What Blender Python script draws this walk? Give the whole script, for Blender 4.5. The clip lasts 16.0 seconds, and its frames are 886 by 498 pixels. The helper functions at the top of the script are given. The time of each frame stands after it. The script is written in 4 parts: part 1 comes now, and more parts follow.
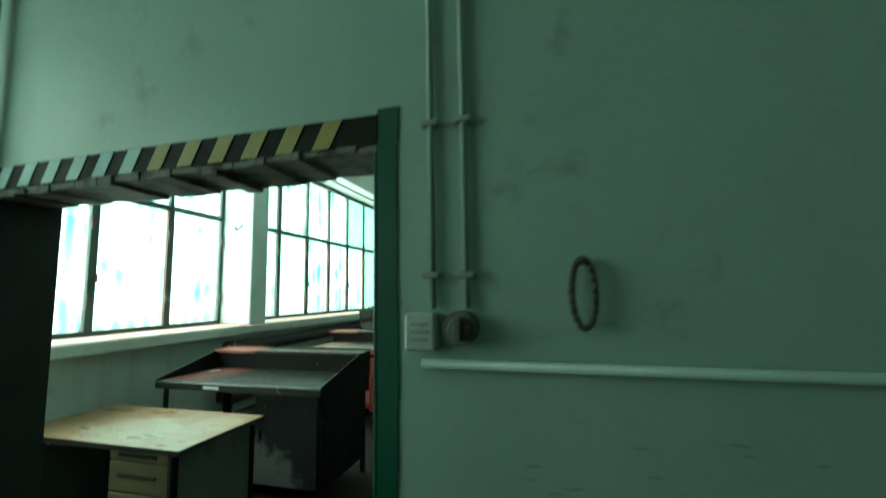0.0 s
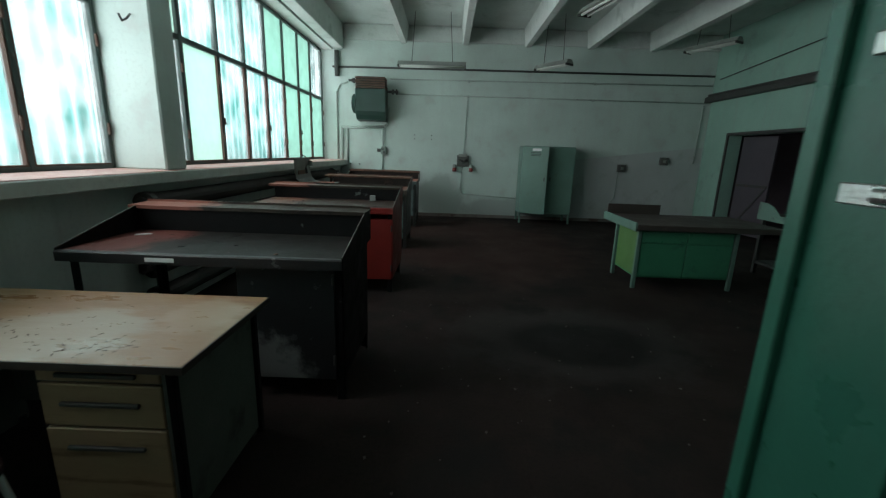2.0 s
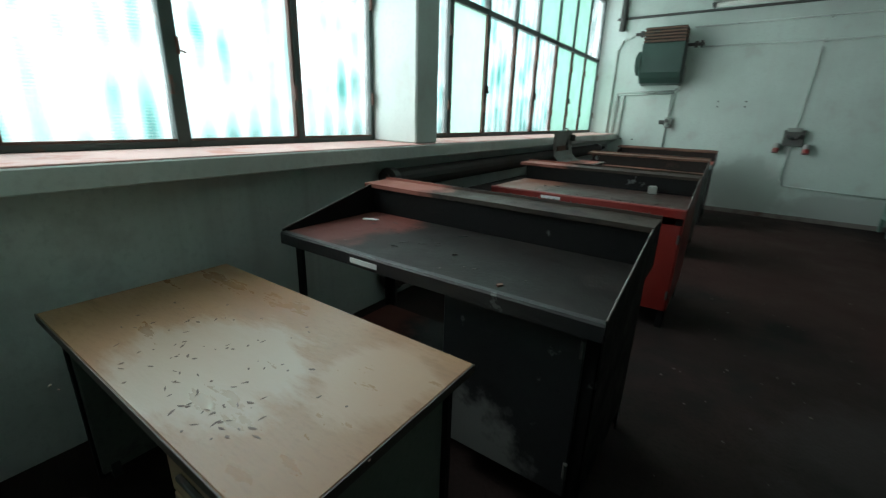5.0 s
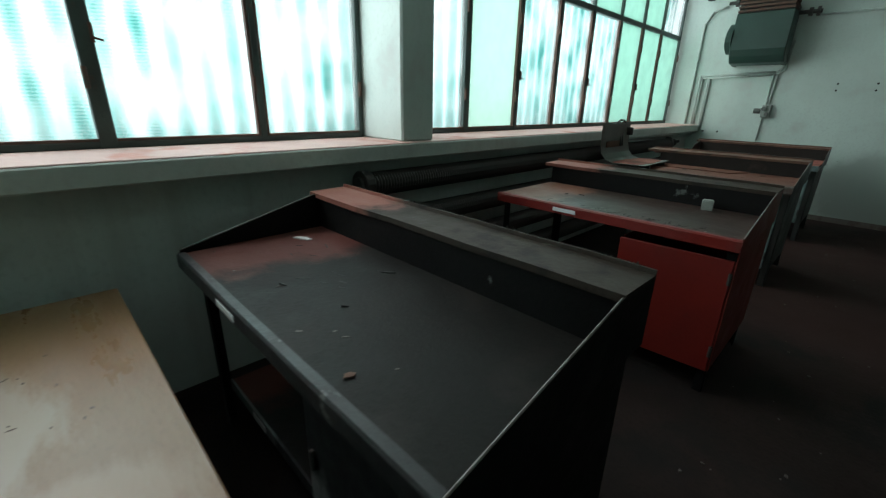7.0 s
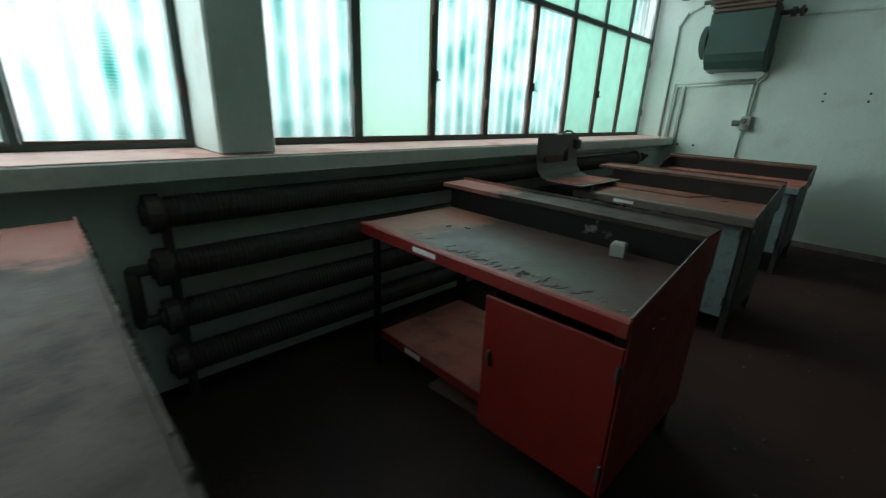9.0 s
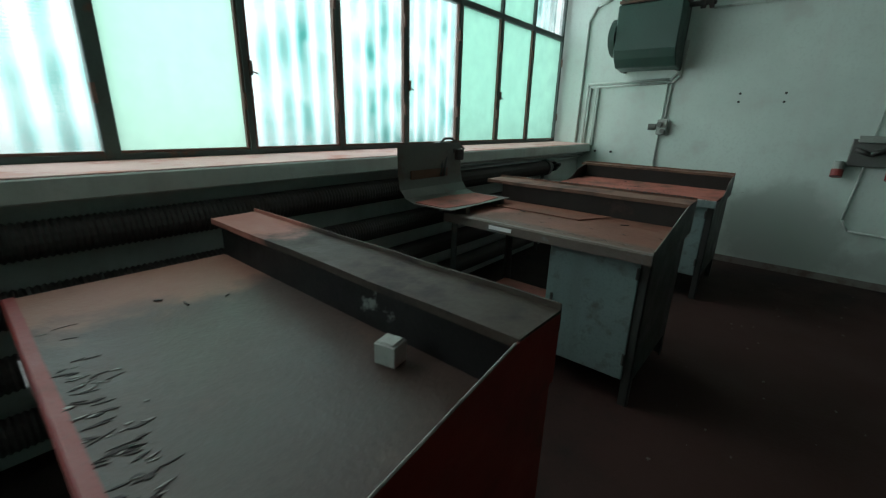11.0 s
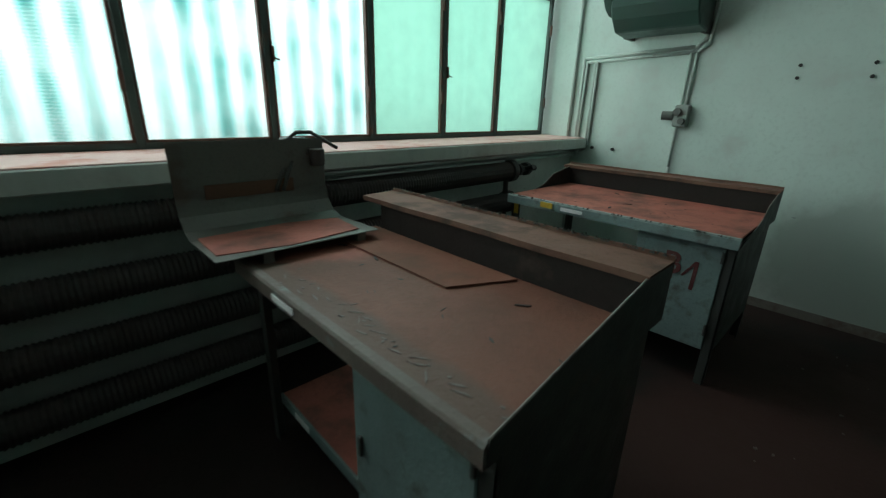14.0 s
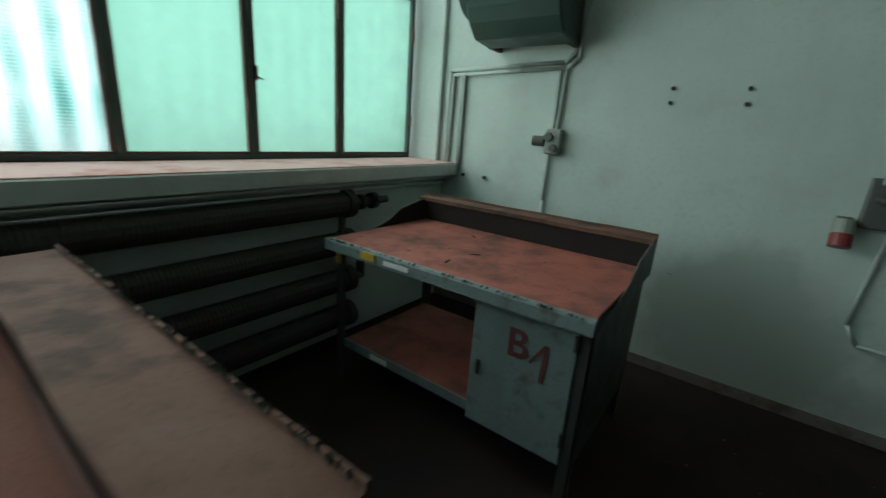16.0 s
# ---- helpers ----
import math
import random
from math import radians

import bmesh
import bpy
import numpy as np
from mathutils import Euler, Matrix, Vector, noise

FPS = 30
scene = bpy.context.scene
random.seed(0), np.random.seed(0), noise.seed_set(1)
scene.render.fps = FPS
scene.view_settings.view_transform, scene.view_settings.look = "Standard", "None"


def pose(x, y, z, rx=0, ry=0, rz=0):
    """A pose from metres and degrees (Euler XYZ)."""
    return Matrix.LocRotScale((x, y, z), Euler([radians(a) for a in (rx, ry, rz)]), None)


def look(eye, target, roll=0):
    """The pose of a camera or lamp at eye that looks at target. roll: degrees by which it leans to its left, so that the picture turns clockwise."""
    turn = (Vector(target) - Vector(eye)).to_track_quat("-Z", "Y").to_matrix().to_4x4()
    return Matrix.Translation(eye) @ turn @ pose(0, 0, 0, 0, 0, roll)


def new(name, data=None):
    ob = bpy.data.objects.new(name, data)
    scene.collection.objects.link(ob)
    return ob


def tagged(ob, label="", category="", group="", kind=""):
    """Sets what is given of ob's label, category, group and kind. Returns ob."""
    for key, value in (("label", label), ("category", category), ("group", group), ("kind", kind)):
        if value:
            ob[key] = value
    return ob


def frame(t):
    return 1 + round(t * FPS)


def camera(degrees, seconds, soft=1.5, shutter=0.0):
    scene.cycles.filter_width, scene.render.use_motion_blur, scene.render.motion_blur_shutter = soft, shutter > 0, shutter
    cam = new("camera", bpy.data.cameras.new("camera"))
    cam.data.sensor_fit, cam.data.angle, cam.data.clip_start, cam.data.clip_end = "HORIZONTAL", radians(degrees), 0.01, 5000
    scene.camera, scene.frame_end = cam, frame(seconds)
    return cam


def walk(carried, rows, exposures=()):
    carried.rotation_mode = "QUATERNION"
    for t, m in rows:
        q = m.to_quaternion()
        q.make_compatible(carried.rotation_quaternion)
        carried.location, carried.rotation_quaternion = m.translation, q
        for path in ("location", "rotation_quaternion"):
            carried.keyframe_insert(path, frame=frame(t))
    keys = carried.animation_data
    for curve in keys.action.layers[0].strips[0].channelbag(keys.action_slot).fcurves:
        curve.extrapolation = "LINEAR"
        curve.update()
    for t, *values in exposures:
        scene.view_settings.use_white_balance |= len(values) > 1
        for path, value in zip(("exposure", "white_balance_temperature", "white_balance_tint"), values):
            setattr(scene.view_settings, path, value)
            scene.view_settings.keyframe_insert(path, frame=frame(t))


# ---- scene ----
cam = camera(94.0, 16.0, soft=1.25, shutter=0.45)
METRES, EYE, TILT, LEAN, TURN = 8.0, 1.5, 0.0, 0.0, 15.4
ROWS = [
    (0.0, 0.0, 0.0, 0.0, 0.1, 6.16, 0.91),
    (0.5, -0.0402, 0.0262, -0.0059, -2.87, -2.53, -1.66),
    (1.0, -0.0809, 0.0511, -0.0085, -8.53, -9.24, -1.22),
    (1.5, -0.1035, 0.0789, -0.0107, -12.0, -12.4, -2.33),
    (2.0, -0.1144, 0.1111, -0.0127, -14.64, -13.09, -1.93),
    (2.5, -0.1224, 0.1353, -0.0124, -16.55, -13.52, -3.63),
    (3.0, -0.1366, 0.1589, -0.0112, -19.53, -14.87, -2.32),
    (3.5, -0.1469, 0.1773, -0.0131, -17.35, -17.43, -2.65),
    (4.0, -0.1454, 0.1959, -0.0159, -5.72, -18.17, -2.06),
    (4.5, -0.135, 0.2149, -0.0156, 9.88, -17.95, -1.59),
    (7.0, -0.0819, 0.3254, -0.0093, 30.31, -19.53, -1.26),
    (7.5, -0.0756, 0.3541, -0.0114, 30.22, -20.56, -0.65),
    (8.0, -0.069, 0.3868, -0.0098, 29.51, -19.89, -0.17),
    (8.5, -0.0552, 0.4183, -0.0108, 31.64, -20.0, -0.85),
    (9.0, -0.0378, 0.4519, -0.0093, 30.88, -18.52, -2.08),
    (9.5, -0.0266, 0.4878, -0.0097, 26.02, -18.64, -2.07),
    (10.0, -0.0192, 0.5234, -0.0091, 22.74, -17.17, -1.75),
    (12.5, 0.0196, 0.6788, -0.0117, 31.12, -19.78, -1.91),
    (13.0, 0.0325, 0.7092, -0.0112, 32.5, -20.88, -2.06),
    (13.5, 0.0381, 0.7418, -0.0121, 32.34, -19.57, -1.35),
    (14.0, 0.0395, 0.7739, -0.0102, 30.78, -18.83, -1.57),
    (14.5, 0.0446, 0.8047, -0.0127, 33.28, -19.72, -1.89),
    (15.0, 0.0532, 0.8339, -0.0107, 34.45, -18.5, -3.49),
    (15.5, 0.06, 0.8653, -0.0096, 29.14, -16.3, -3.55),
    (16.0, 0.0669, 0.8985, -0.0078, 21.36, -16.09, -3.94),
]
walk(cam, [(t, pose(0, 0, EYE, TILT, LEAN, TURN) @ pose(METRES * x, METRES * y, METRES * z, 90 + pitch, roll, yaw)) for t, x, y, z, yaw, pitch, roll in ROWS],
     [(0.0, 0.80, 6500, -14), (0.3, 0.1, 6500, 16), (0.6, -0.45, 6500, 29), (1.5, -0.5, 6500, 26), (2.0, -0.45, 6500, 22), (3.0, 0.12, 6500, 11), (3.5, 0.35, 6500, 9), (4.0, 0.42, 6500, 14), (4.5, 0.15, 6500, 22), (7.0, -0.5, 6500, 20), (10.0, -0.55, 6500, 18), (12.5, -0.50, 6500, 21), (13.5, -0.5, 6500, 13), (15.0, -0.5, 6500, 19), (15.5, -0.58, 6500, 15), (16.0, -0.6, 6500, 18)])

# ---------------------------------------------------------------- light
world = bpy.data.worlds.new("sky")
scene.world = world
world.use_nodes = True
wn = world.node_tree
sky = wn.nodes.new("ShaderNodeTexSky")
sky.sky_type = "NISHITA"
sky.sun_disc = False
sky.sun_elevation, sky.sun_rotation = radians(40), radians(250)
wn.links.new(sky.outputs[0], wn.nodes["Background"].inputs[0])
wn.nodes["Background"].inputs[1].default_value = 0.08
sun_data = bpy.data.lights.new("sun", "SUN")
sun_data.energy, sun_data.angle, sun_data.color = 0.8, radians(20), (1, 0.97, 0.92)
new("sun", sun_data).matrix_world = look((-20, 0, 20), (0, 5, 0))

GLASS_X = -3.87      # plane of the glazing
END_Y = 9.92         # face of the end wall
RIGHT_X = 4.4        # face of the wall opposite the windows
DOOR_Y = 1.10        # hall face of the wall with the doorway
CEIL = 3.92


def window_light(name, y0, y1, watts):
    """The overcast sky's light in a window's opening, behind the corrugated sheet."""
    d = bpy.data.lights.new(name, "AREA")
    d.shape, d.size, d.size_y, d.energy, d.color = "RECTANGLE", y1 - y0, 2.15, watts * (y1 - y0) * 2.15, (0.93, 1.0, 0.98)
    new(name, d).matrix_world = look((-4.3, (y0 + y1) / 2, 2.33), (0, (y0 + y1) / 2, 2.33))


SKY_W = 12.5
window_light("sky_light", 4.3, 9.86, SKY_W)
window_light("sky_light", 1.4, 4.05, SKY_W * 1.3)
# Lamp of an assumed, unseen window, added to light the hall.
window_light("sky_light", -2.6, 0.6, SKY_W * 0.5)

# ---------------------------------------------------------------- materials


def mat(name, base, rough=0.6, metal=0.0, spots=None, spot_at=0.55, spot_scale=3.0, vary=0.25, grain=60.0, bump=0.15, stretch=(1, 1, 1), streak=None, random_tone=0.0, soft_spots=0.12, stains=(), spec=0.5):
    """Painted, dusty or worn surface: two scales of tone, patches of a second colour, fine relief."""
    m = bpy.data.materials.new(name)
    m.use_nodes = True
    n, l = m.node_tree.nodes, m.node_tree.links
    b = n["Principled BSDF"]
    co = n.new("ShaderNodeTexCoord")
    mp = n.new("ShaderNodeMapping")
    mp.inputs["Scale"].default_value = stretch
    l.new(co.outputs["Object"], mp.inputs[0])
    big, fine, mid = (n.new("ShaderNodeTexNoise") for _ in range(3))
    for t, s, d in ((big, 1.3, 3), (mid, spot_scale, 7), (fine, grain, 4)):
        t.inputs["Scale"].default_value, t.inputs["Detail"].default_value = s, d
        t.inputs["Roughness"].default_value = 0.62
        l.new(mp.outputs[0], t.inputs["Vector"])

    def mix(a, bb, fac, kind="MIX"):
        x = n.new("ShaderNodeMix")
        x.data_type, x.blend_type = "RGBA", kind
        for sock, v in ((x.inputs["Factor"], fac), (x.inputs["A"], a), (x.inputs["B"], bb)):
            if isinstance(v, (int, float)):
                sock.default_value = v
            elif isinstance(v, tuple):
                sock.default_value = (*v, 1)
            else:
                l.new(v, sock)
        return x.outputs["Result"]

    def ramp(v, lo, hi, a=0.0, z=1.0):
        x = n.new("ShaderNodeMapRange")
        x.inputs[1].default_value, x.inputs[2].default_value, x.inputs[3].default_value, x.inputs[4].default_value = lo, hi, a, z
        l.new(v, x.inputs[0])
        return x.outputs[0]

    col = mix(base, tuple(c * (1 - vary) for c in base), ramp(big.outputs["Fac"], 0.35, 0.68))
    col = mix(col, tuple(c * (1 - vary * 1.2) for c in base), ramp(fine.outputs["Fac"], 0.5, 0.8))
    rough_out = ramp(mid.outputs["Fac"], 0.3, 0.7, max(0.05, rough - 0.12), min(1, rough + 0.12))
    if spots:
        f = ramp(mid.outputs["Fac"], spot_at, spot_at + soft_spots)
        col = mix(col, spots, f)
    if streak:
        st = n.new("ShaderNodeTexNoise")
        sm = n.new("ShaderNodeMapping")
        sm.inputs["Scale"].default_value = (9, 9, 0.5)
        l.new(co.outputs["Object"], sm.inputs[0])
        l.new(sm.outputs[0], st.inputs["Vector"])
        st.inputs["Scale"].default_value, st.inputs["Detail"].default_value = 1.0, 5
        col = mix(col, streak, ramp(st.outputs["Fac"], 0.52, 0.8, 0, 0.6))
    for tint, centre, size in stains:
        sm = n.new("ShaderNodeMapping")
        sm.vector_type = "TEXTURE"
        sm.inputs["Location"].default_value, sm.inputs["Scale"].default_value = centre, size
        l.new(co.outputs["Object"], sm.inputs[0])
        ln = n.new("ShaderNodeVectorMath")
        ln.operation = "LENGTH"
        l.new(sm.outputs[0], ln.inputs[0])
        ad = n.new("ShaderNodeMath")
        ad.operation = "MULTIPLY_ADD"
        l.new(mid.outputs["Fac"], ad.inputs[0])
        ad.inputs[1].default_value = 1.3
        l.new(ln.outputs["Value"], ad.inputs[2])
        col = mix(col, tint, ramp(ad.outputs[0], 1.45, 1.75, 0.9, 0.0))
    if random_tone:
        info = n.new("ShaderNodeObjectInfo")
        col = mix(col, tuple(c * (1 - random_tone) for c in base), info.outputs["Random"])
    l.new(col, b.inputs["Base Color"])
    l.new(rough_out, b.inputs["Roughness"])
    b.inputs["Metallic"].default_value = metal
    b.inputs["Specular IOR Level"].default_value = spec
    bp = n.new("ShaderNodeBump")
    bp.inputs["Strength"].default_value, bp.inputs["Distance"].default_value = bump, 0.01
    add = n.new("ShaderNodeMath")
    l.new(fine.outputs["Fac"], add.inputs[0])
    l.new(mid.outputs["Fac"], add.inputs[1])
    l.new(add.outputs[0], bp.inputs["Height"])
    l.new(bp.outputs[0], b.inputs["Normal"])
    return m


M_WALL = mat("wall_paint", (0.55, 0.655, 0.61), 0.45, spots=(0.48, 0.53, 0.50), spot_at=0.57, spot_scale=2.6, vary=0.13, grain=35, bump=0.10, streak=(0.50, 0.56, 0.53), stains=(((0.37, 0.43, 0.40), (-1.25, 9.92, 0.45), (0.5, 1, 0.5)), ((0.38, 0.42, 0.40), (0.1, 9.92, 0.2), (0.9, 1, 0.25))))
M_WALL_GREEN = mat("green_wall_paint", (0.26, 0.45, 0.37), 0.45, spots=(0.21, 0.33, 0.28), spot_at=0.58, spot_scale=2.4, vary=0.14, grain=35, bump=0.1, streak=(0.27, 0.36, 0.31))
M_HALL = mat("hall_paint", (0.31, 0.42, 0.37), 0.45, spots=(0.19, 0.25, 0.215), spot_at=0.60, spot_scale=3.2, vary=0.14, grain=30, bump=0.12)
M_LOWER = mat("low_wall_paint", (0.60, 0.64, 0.60), 0.5, spots=(0.46, 0.48, 0.45), spot_at=0.58, spot_scale=2.2, vary=0.18, grain=30, bump=0.15, streak=(0.42, 0.43, 0.40))
M_CEIL = mat("ceiling_whitewash", (0.60, 0.65, 0.62), 0.85, spots=(0.42, 0.47, 0.44), spot_at=0.56, spot_scale=2.5, vary=0.18, grain=25, bump=0.2)
M_FLOOR = mat("dirty_floor", (0.027, 0.0185, 0.016), 0.8, spec=0.15, spots=(0.015, 0.0135, 0.0125), spot_at=0.5, spot_scale=1.6, vary=0.45, grain=50, bump=0.35,
    stains=(((0.030, 0.027, 0.025), (-0.1, 3.65, 0), (0.95, 0.70, 1)), ((0.010, 0.0095, 0.009), (0.0, 3.6, 0), (0.62, 0.40, 1)), ((0.04, 0.036, 0.033), (1.6, 2.6, 0), (0.5, 0.35, 1)), ((0.010, 0.009, 0.009), (1.6, 2.6, 0), (0.42, 0.28, 1)), ((0.034, 0.017, 0.014), (-0.6, 7.2, 0), (1.6, 2.2, 1))))
M_SILL = mat("dusty_sill", (0.55, 0.37, 0.33), 0.85, spots=(0.42, 0.19, 0.15), spot_at=0.52, spot_scale=4, vary=0.2, grain=70, bump=0.2)
M_STEEL_WIN = mat("window_steel", (0.055, 0.085, 0.075), 0.5, spots=(0.13, 0.06, 0.035), spot_at=0.6, spot_scale=6, bump=0.15)
M_RUSTFRAME = mat("rusty_frame", (0.12, 0.065, 0.045), 0.75, spots=(0.05, 0.06, 0.05), spot_at=0.55, spot_scale=8)
M_BLACK = mat("black_steel", (0.008, 0.0088, 0.0088), 0.55, spec=0.15, spots=(0.11, 0.13, 0.12), spot_at=0.68, spot_scale=7, vary=0.3, soft_spots=0.05)
M_BLACKTOP = mat("grey_worn_sheet", (0.017, 0.0175, 0.0155), 0.55, spec=0.13, spots=(0.030, 0.028, 0.025), spot_at=0.52, spot_scale=3.5, soft_spots=0.2, vary=0.4, bump=0.15,
    stains=(((0.12, 0.038, 0.030), (-0.72, 0.05, 0.84), (0.40, 0.85, 1)),))
M_DARKTOP = mat("dark_wood_top", (0.055, 0.042, 0.036), 0.55, spots=(0.085, 0.07, 0.06), spot_at=0.55, spot_scale=4)
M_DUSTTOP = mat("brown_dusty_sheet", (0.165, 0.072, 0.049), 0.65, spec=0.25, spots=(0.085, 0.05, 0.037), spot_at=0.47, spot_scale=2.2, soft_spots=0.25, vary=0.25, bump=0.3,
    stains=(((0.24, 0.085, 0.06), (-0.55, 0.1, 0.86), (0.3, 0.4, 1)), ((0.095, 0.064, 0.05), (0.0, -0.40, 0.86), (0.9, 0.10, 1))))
M_RAIL = mat("dusty_bent_rail", (0.105, 0.085, 0.07), 0.6, spots=(0.15, 0.19, 0.185), spot_at=0.58, spot_scale=9, vary=0.3, bump=0.3)
M_REDDUST = mat("red_dust", (0.36, 0.11, 0.08), 0.75, spec=0.3, spots=(0.115, 0.055, 0.042), spot_at=0.47, spot_scale=4, soft_spots=0.2, vary=0.3, bump=0.25)
M_LEDGE = mat("dusty_ledge", (0.15, 0.083, 0.06), 0.8, spec=0.2, spots=(0.075, 0.05, 0.039), spot_at=0.5, spot_scale=5, vary=0.25, bump=0.2)
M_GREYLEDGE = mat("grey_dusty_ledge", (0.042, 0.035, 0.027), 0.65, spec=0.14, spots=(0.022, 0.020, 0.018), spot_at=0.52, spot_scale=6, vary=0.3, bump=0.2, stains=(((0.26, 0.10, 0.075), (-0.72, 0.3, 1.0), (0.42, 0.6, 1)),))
M_REDPAINT = mat("red_paint", (0.19, 0.014, 0.009), 0.45, spots=(0.12, 0.022, 0.014), spot_at=0.6, spot_scale=5, vary=0.25, bump=0.1)
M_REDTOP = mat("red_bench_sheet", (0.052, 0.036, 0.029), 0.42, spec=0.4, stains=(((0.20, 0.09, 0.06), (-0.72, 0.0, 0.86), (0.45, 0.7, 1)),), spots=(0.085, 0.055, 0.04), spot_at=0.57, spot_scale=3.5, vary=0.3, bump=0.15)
M_BLUEGREY = mat("chipped_blue_grey", (0.16, 0.23, 0.225), 0.5, spots=(0.085, 0.10, 0.092), spot_at=0.55, spot_scale=8, vary=0.3, bump=0.25, soft_spots=0.12, streak=(0.10, 0.125, 0.12))
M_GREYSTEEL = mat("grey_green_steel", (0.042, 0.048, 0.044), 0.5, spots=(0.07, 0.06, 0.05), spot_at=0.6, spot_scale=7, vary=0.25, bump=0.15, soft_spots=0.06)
M_GREEN = mat("green_enamel", (0.04, 0.23, 0.13), 0.35, spots=(0.025, 0.12, 0.075), spot_at=0.6, spot_scale=4, vary=0.2, bump=0.08)
M_LIME = mat("lime_enamel", (0.085, 0.19, 0.06), 0.4, spots=(0.1, 0.2, 0.06), spot_at=0.6, spot_scale=4)
M_LOCKER = mat("locker_enamel", (0.14, 0.26, 0.215), 0.4, spots=(0.11, 0.16, 0.13), spot_at=0.6, spot_scale=4, vary=0.2, bump=0.08)
M_DIMGREEN = mat("dim_green_enamel", (0.10, 0.19, 0.155), 0.45, spots=(0.06, 0.08, 0.07), spot_at=0.58, spot_scale=6)
M_HEATER = mat("heater_enamel", (0.026, 0.066, 0.054), 0.4, spots=(0.025, 0.05, 0.045), spot_at=0.58, spot_scale=6)
M_DOORGREEN = mat("door_frame_green", (0.014, 0.085, 0.056), 0.32, spots=(0.010, 0.05, 0.034), spot_at=0.62, spot_scale=4, vary=0.2, bump=0.08)
# First patch is worn veneer; the second paints a highlight.
M_WOODTOP = mat("worn_desk_veneer", (0.28, 0.155, 0.075), 0.34, spots=(0.20, 0.115, 0.06), spot_at=0.62, spot_scale=5, vary=0.25, grain=40, bump=0.06, stretch=(0.6, 2.0, 1),
    stains=(((0.31, 0.245, 0.18), (0.08, -0.12, 0.7), (0.32, 0.26, 1)), ((0.30, 0.20, 0.125), (0.50, 0.12, 0.7), (0.16, 0.2, 1))))
M_DRAWER = mat("drawer_veneer", (0.42, 0.28, 0.165), 0.5, spots=(0.20, 0.12, 0.06), spot_at=0.55, spot_scale=3, vary=0.2, stretch=(0.5, 1, 5))
M_DESKSIDE = mat("desk_side_panel", (0.13, 0.14, 0.12), 0.55, spots=(0.06, 0.06, 0.05), spot_at=0.55, spot_scale=4)
M_EDGE = mat("dark_edge_strip", (0.055, 0.042, 0.032), 0.5)
# Dark rusty tone for scratches; on risers it holds the ledge's shade.
M_RUSTSHADE = mat("rust_with_ledge_shade", (0.019, 0.015, 0.013), 0.6, spec=0.25, spots=(0.042, 0.028, 0.022), spot_at=0.62, spot_scale=7)
# Pale tone that paints highlights on sheet rims and ripples.
M_RIM = mat("bright_rim_glint", (0.19, 0.18, 0.16), 0.45, spots=(0.05, 0.045, 0.04), spot_at=0.5, spot_scale=12)
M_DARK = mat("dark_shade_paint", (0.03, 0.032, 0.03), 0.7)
M_PIPE = mat("pipe_paint", (0.46, 0.54, 0.50), 0.45, spots=(0.26, 0.28, 0.25), spot_at=0.6, spot_scale=8)
M_DARKPIPE = mat("dark_pipe", (0.05, 0.055, 0.05), 0.5, spots=(0.10, 0.06, 0.045), spot_at=0.6, spot_scale=9)
M_RAD = mat("radiator_iron", (0.058, 0.053, 0.049), 0.6, spots=(0.055, 0.045, 0.038), spot_at=0.55, spot_scale=5)
M_PLATE = mat("dull_sheet_metal", (0.13, 0.135, 0.12), 0.45, spots=(0.09, 0.07, 0.055), spot_at=0.55, spot_scale=5, metal=0.2)
M_LABEL = mat("pale_label", (0.72, 0.74, 0.74), 0.5, vary=0.1)
M_BOX = mat("socket_bakelite", (0.11, 0.12, 0.11), 0.5)
M_GREYBOX = mat("grey_switch_box", (0.30, 0.34, 0.31), 0.5, spots=(0.14, 0.14, 0.12), spot_at=0.62, spot_scale=12)
M_CHROME = mat("worn_chrome", (0.6, 0.6, 0.58), 0.3, metal=0.9)
M_HAZ_Y = mat("hazard_yellow", (0.32, 0.28, 0.08), 0.55, spots=(0.25, 0.22, 0.08), spot_at=0.58, spot_scale=9)
M_HAZ_K = mat("hazard_black", (0.009, 0.01, 0.009), 0.7, spec=0.2, spots=(0.03, 0.03, 0.027), spot_at=0.66, spot_scale=9)
# Yellow stripes with a bluish reflection put into the colour.
M_HAZ_GLARE = mat("hazard_yellow_glare", (0.33, 0.52, 0.52), 0.55, spots=(0.2, 0.3, 0.3), spot_at=0.58, spot_scale=9)
M_BARE = mat("bare_concrete", (0.20, 0.20, 0.18), 0.9, spots=(0.06, 0.055, 0.05), spot_at=0.52, spot_scale=9, bump=0.6)
M_REDMARK = mat("red_marking", (0.105, 0.03, 0.028), 0.6, spots=(0.2, 0.2, 0.18), spot_at=0.62, spot_scale=30)
M_RED = mat("red_plastic", (0.27, 0.03, 0.025), 0.4)
M_LAMPGLASS = mat("lamp_white", (0.62, 0.66, 0.62), 0.5)
M_YELLOW = mat("yellow_tape", (0.5, 0.33, 0.03), 0.5)
# Darkness of the unlit rooms, put into the wall colour.
M_FAR = mat("far_room_dark", (0.055, 0.05, 0.052), 0.8)


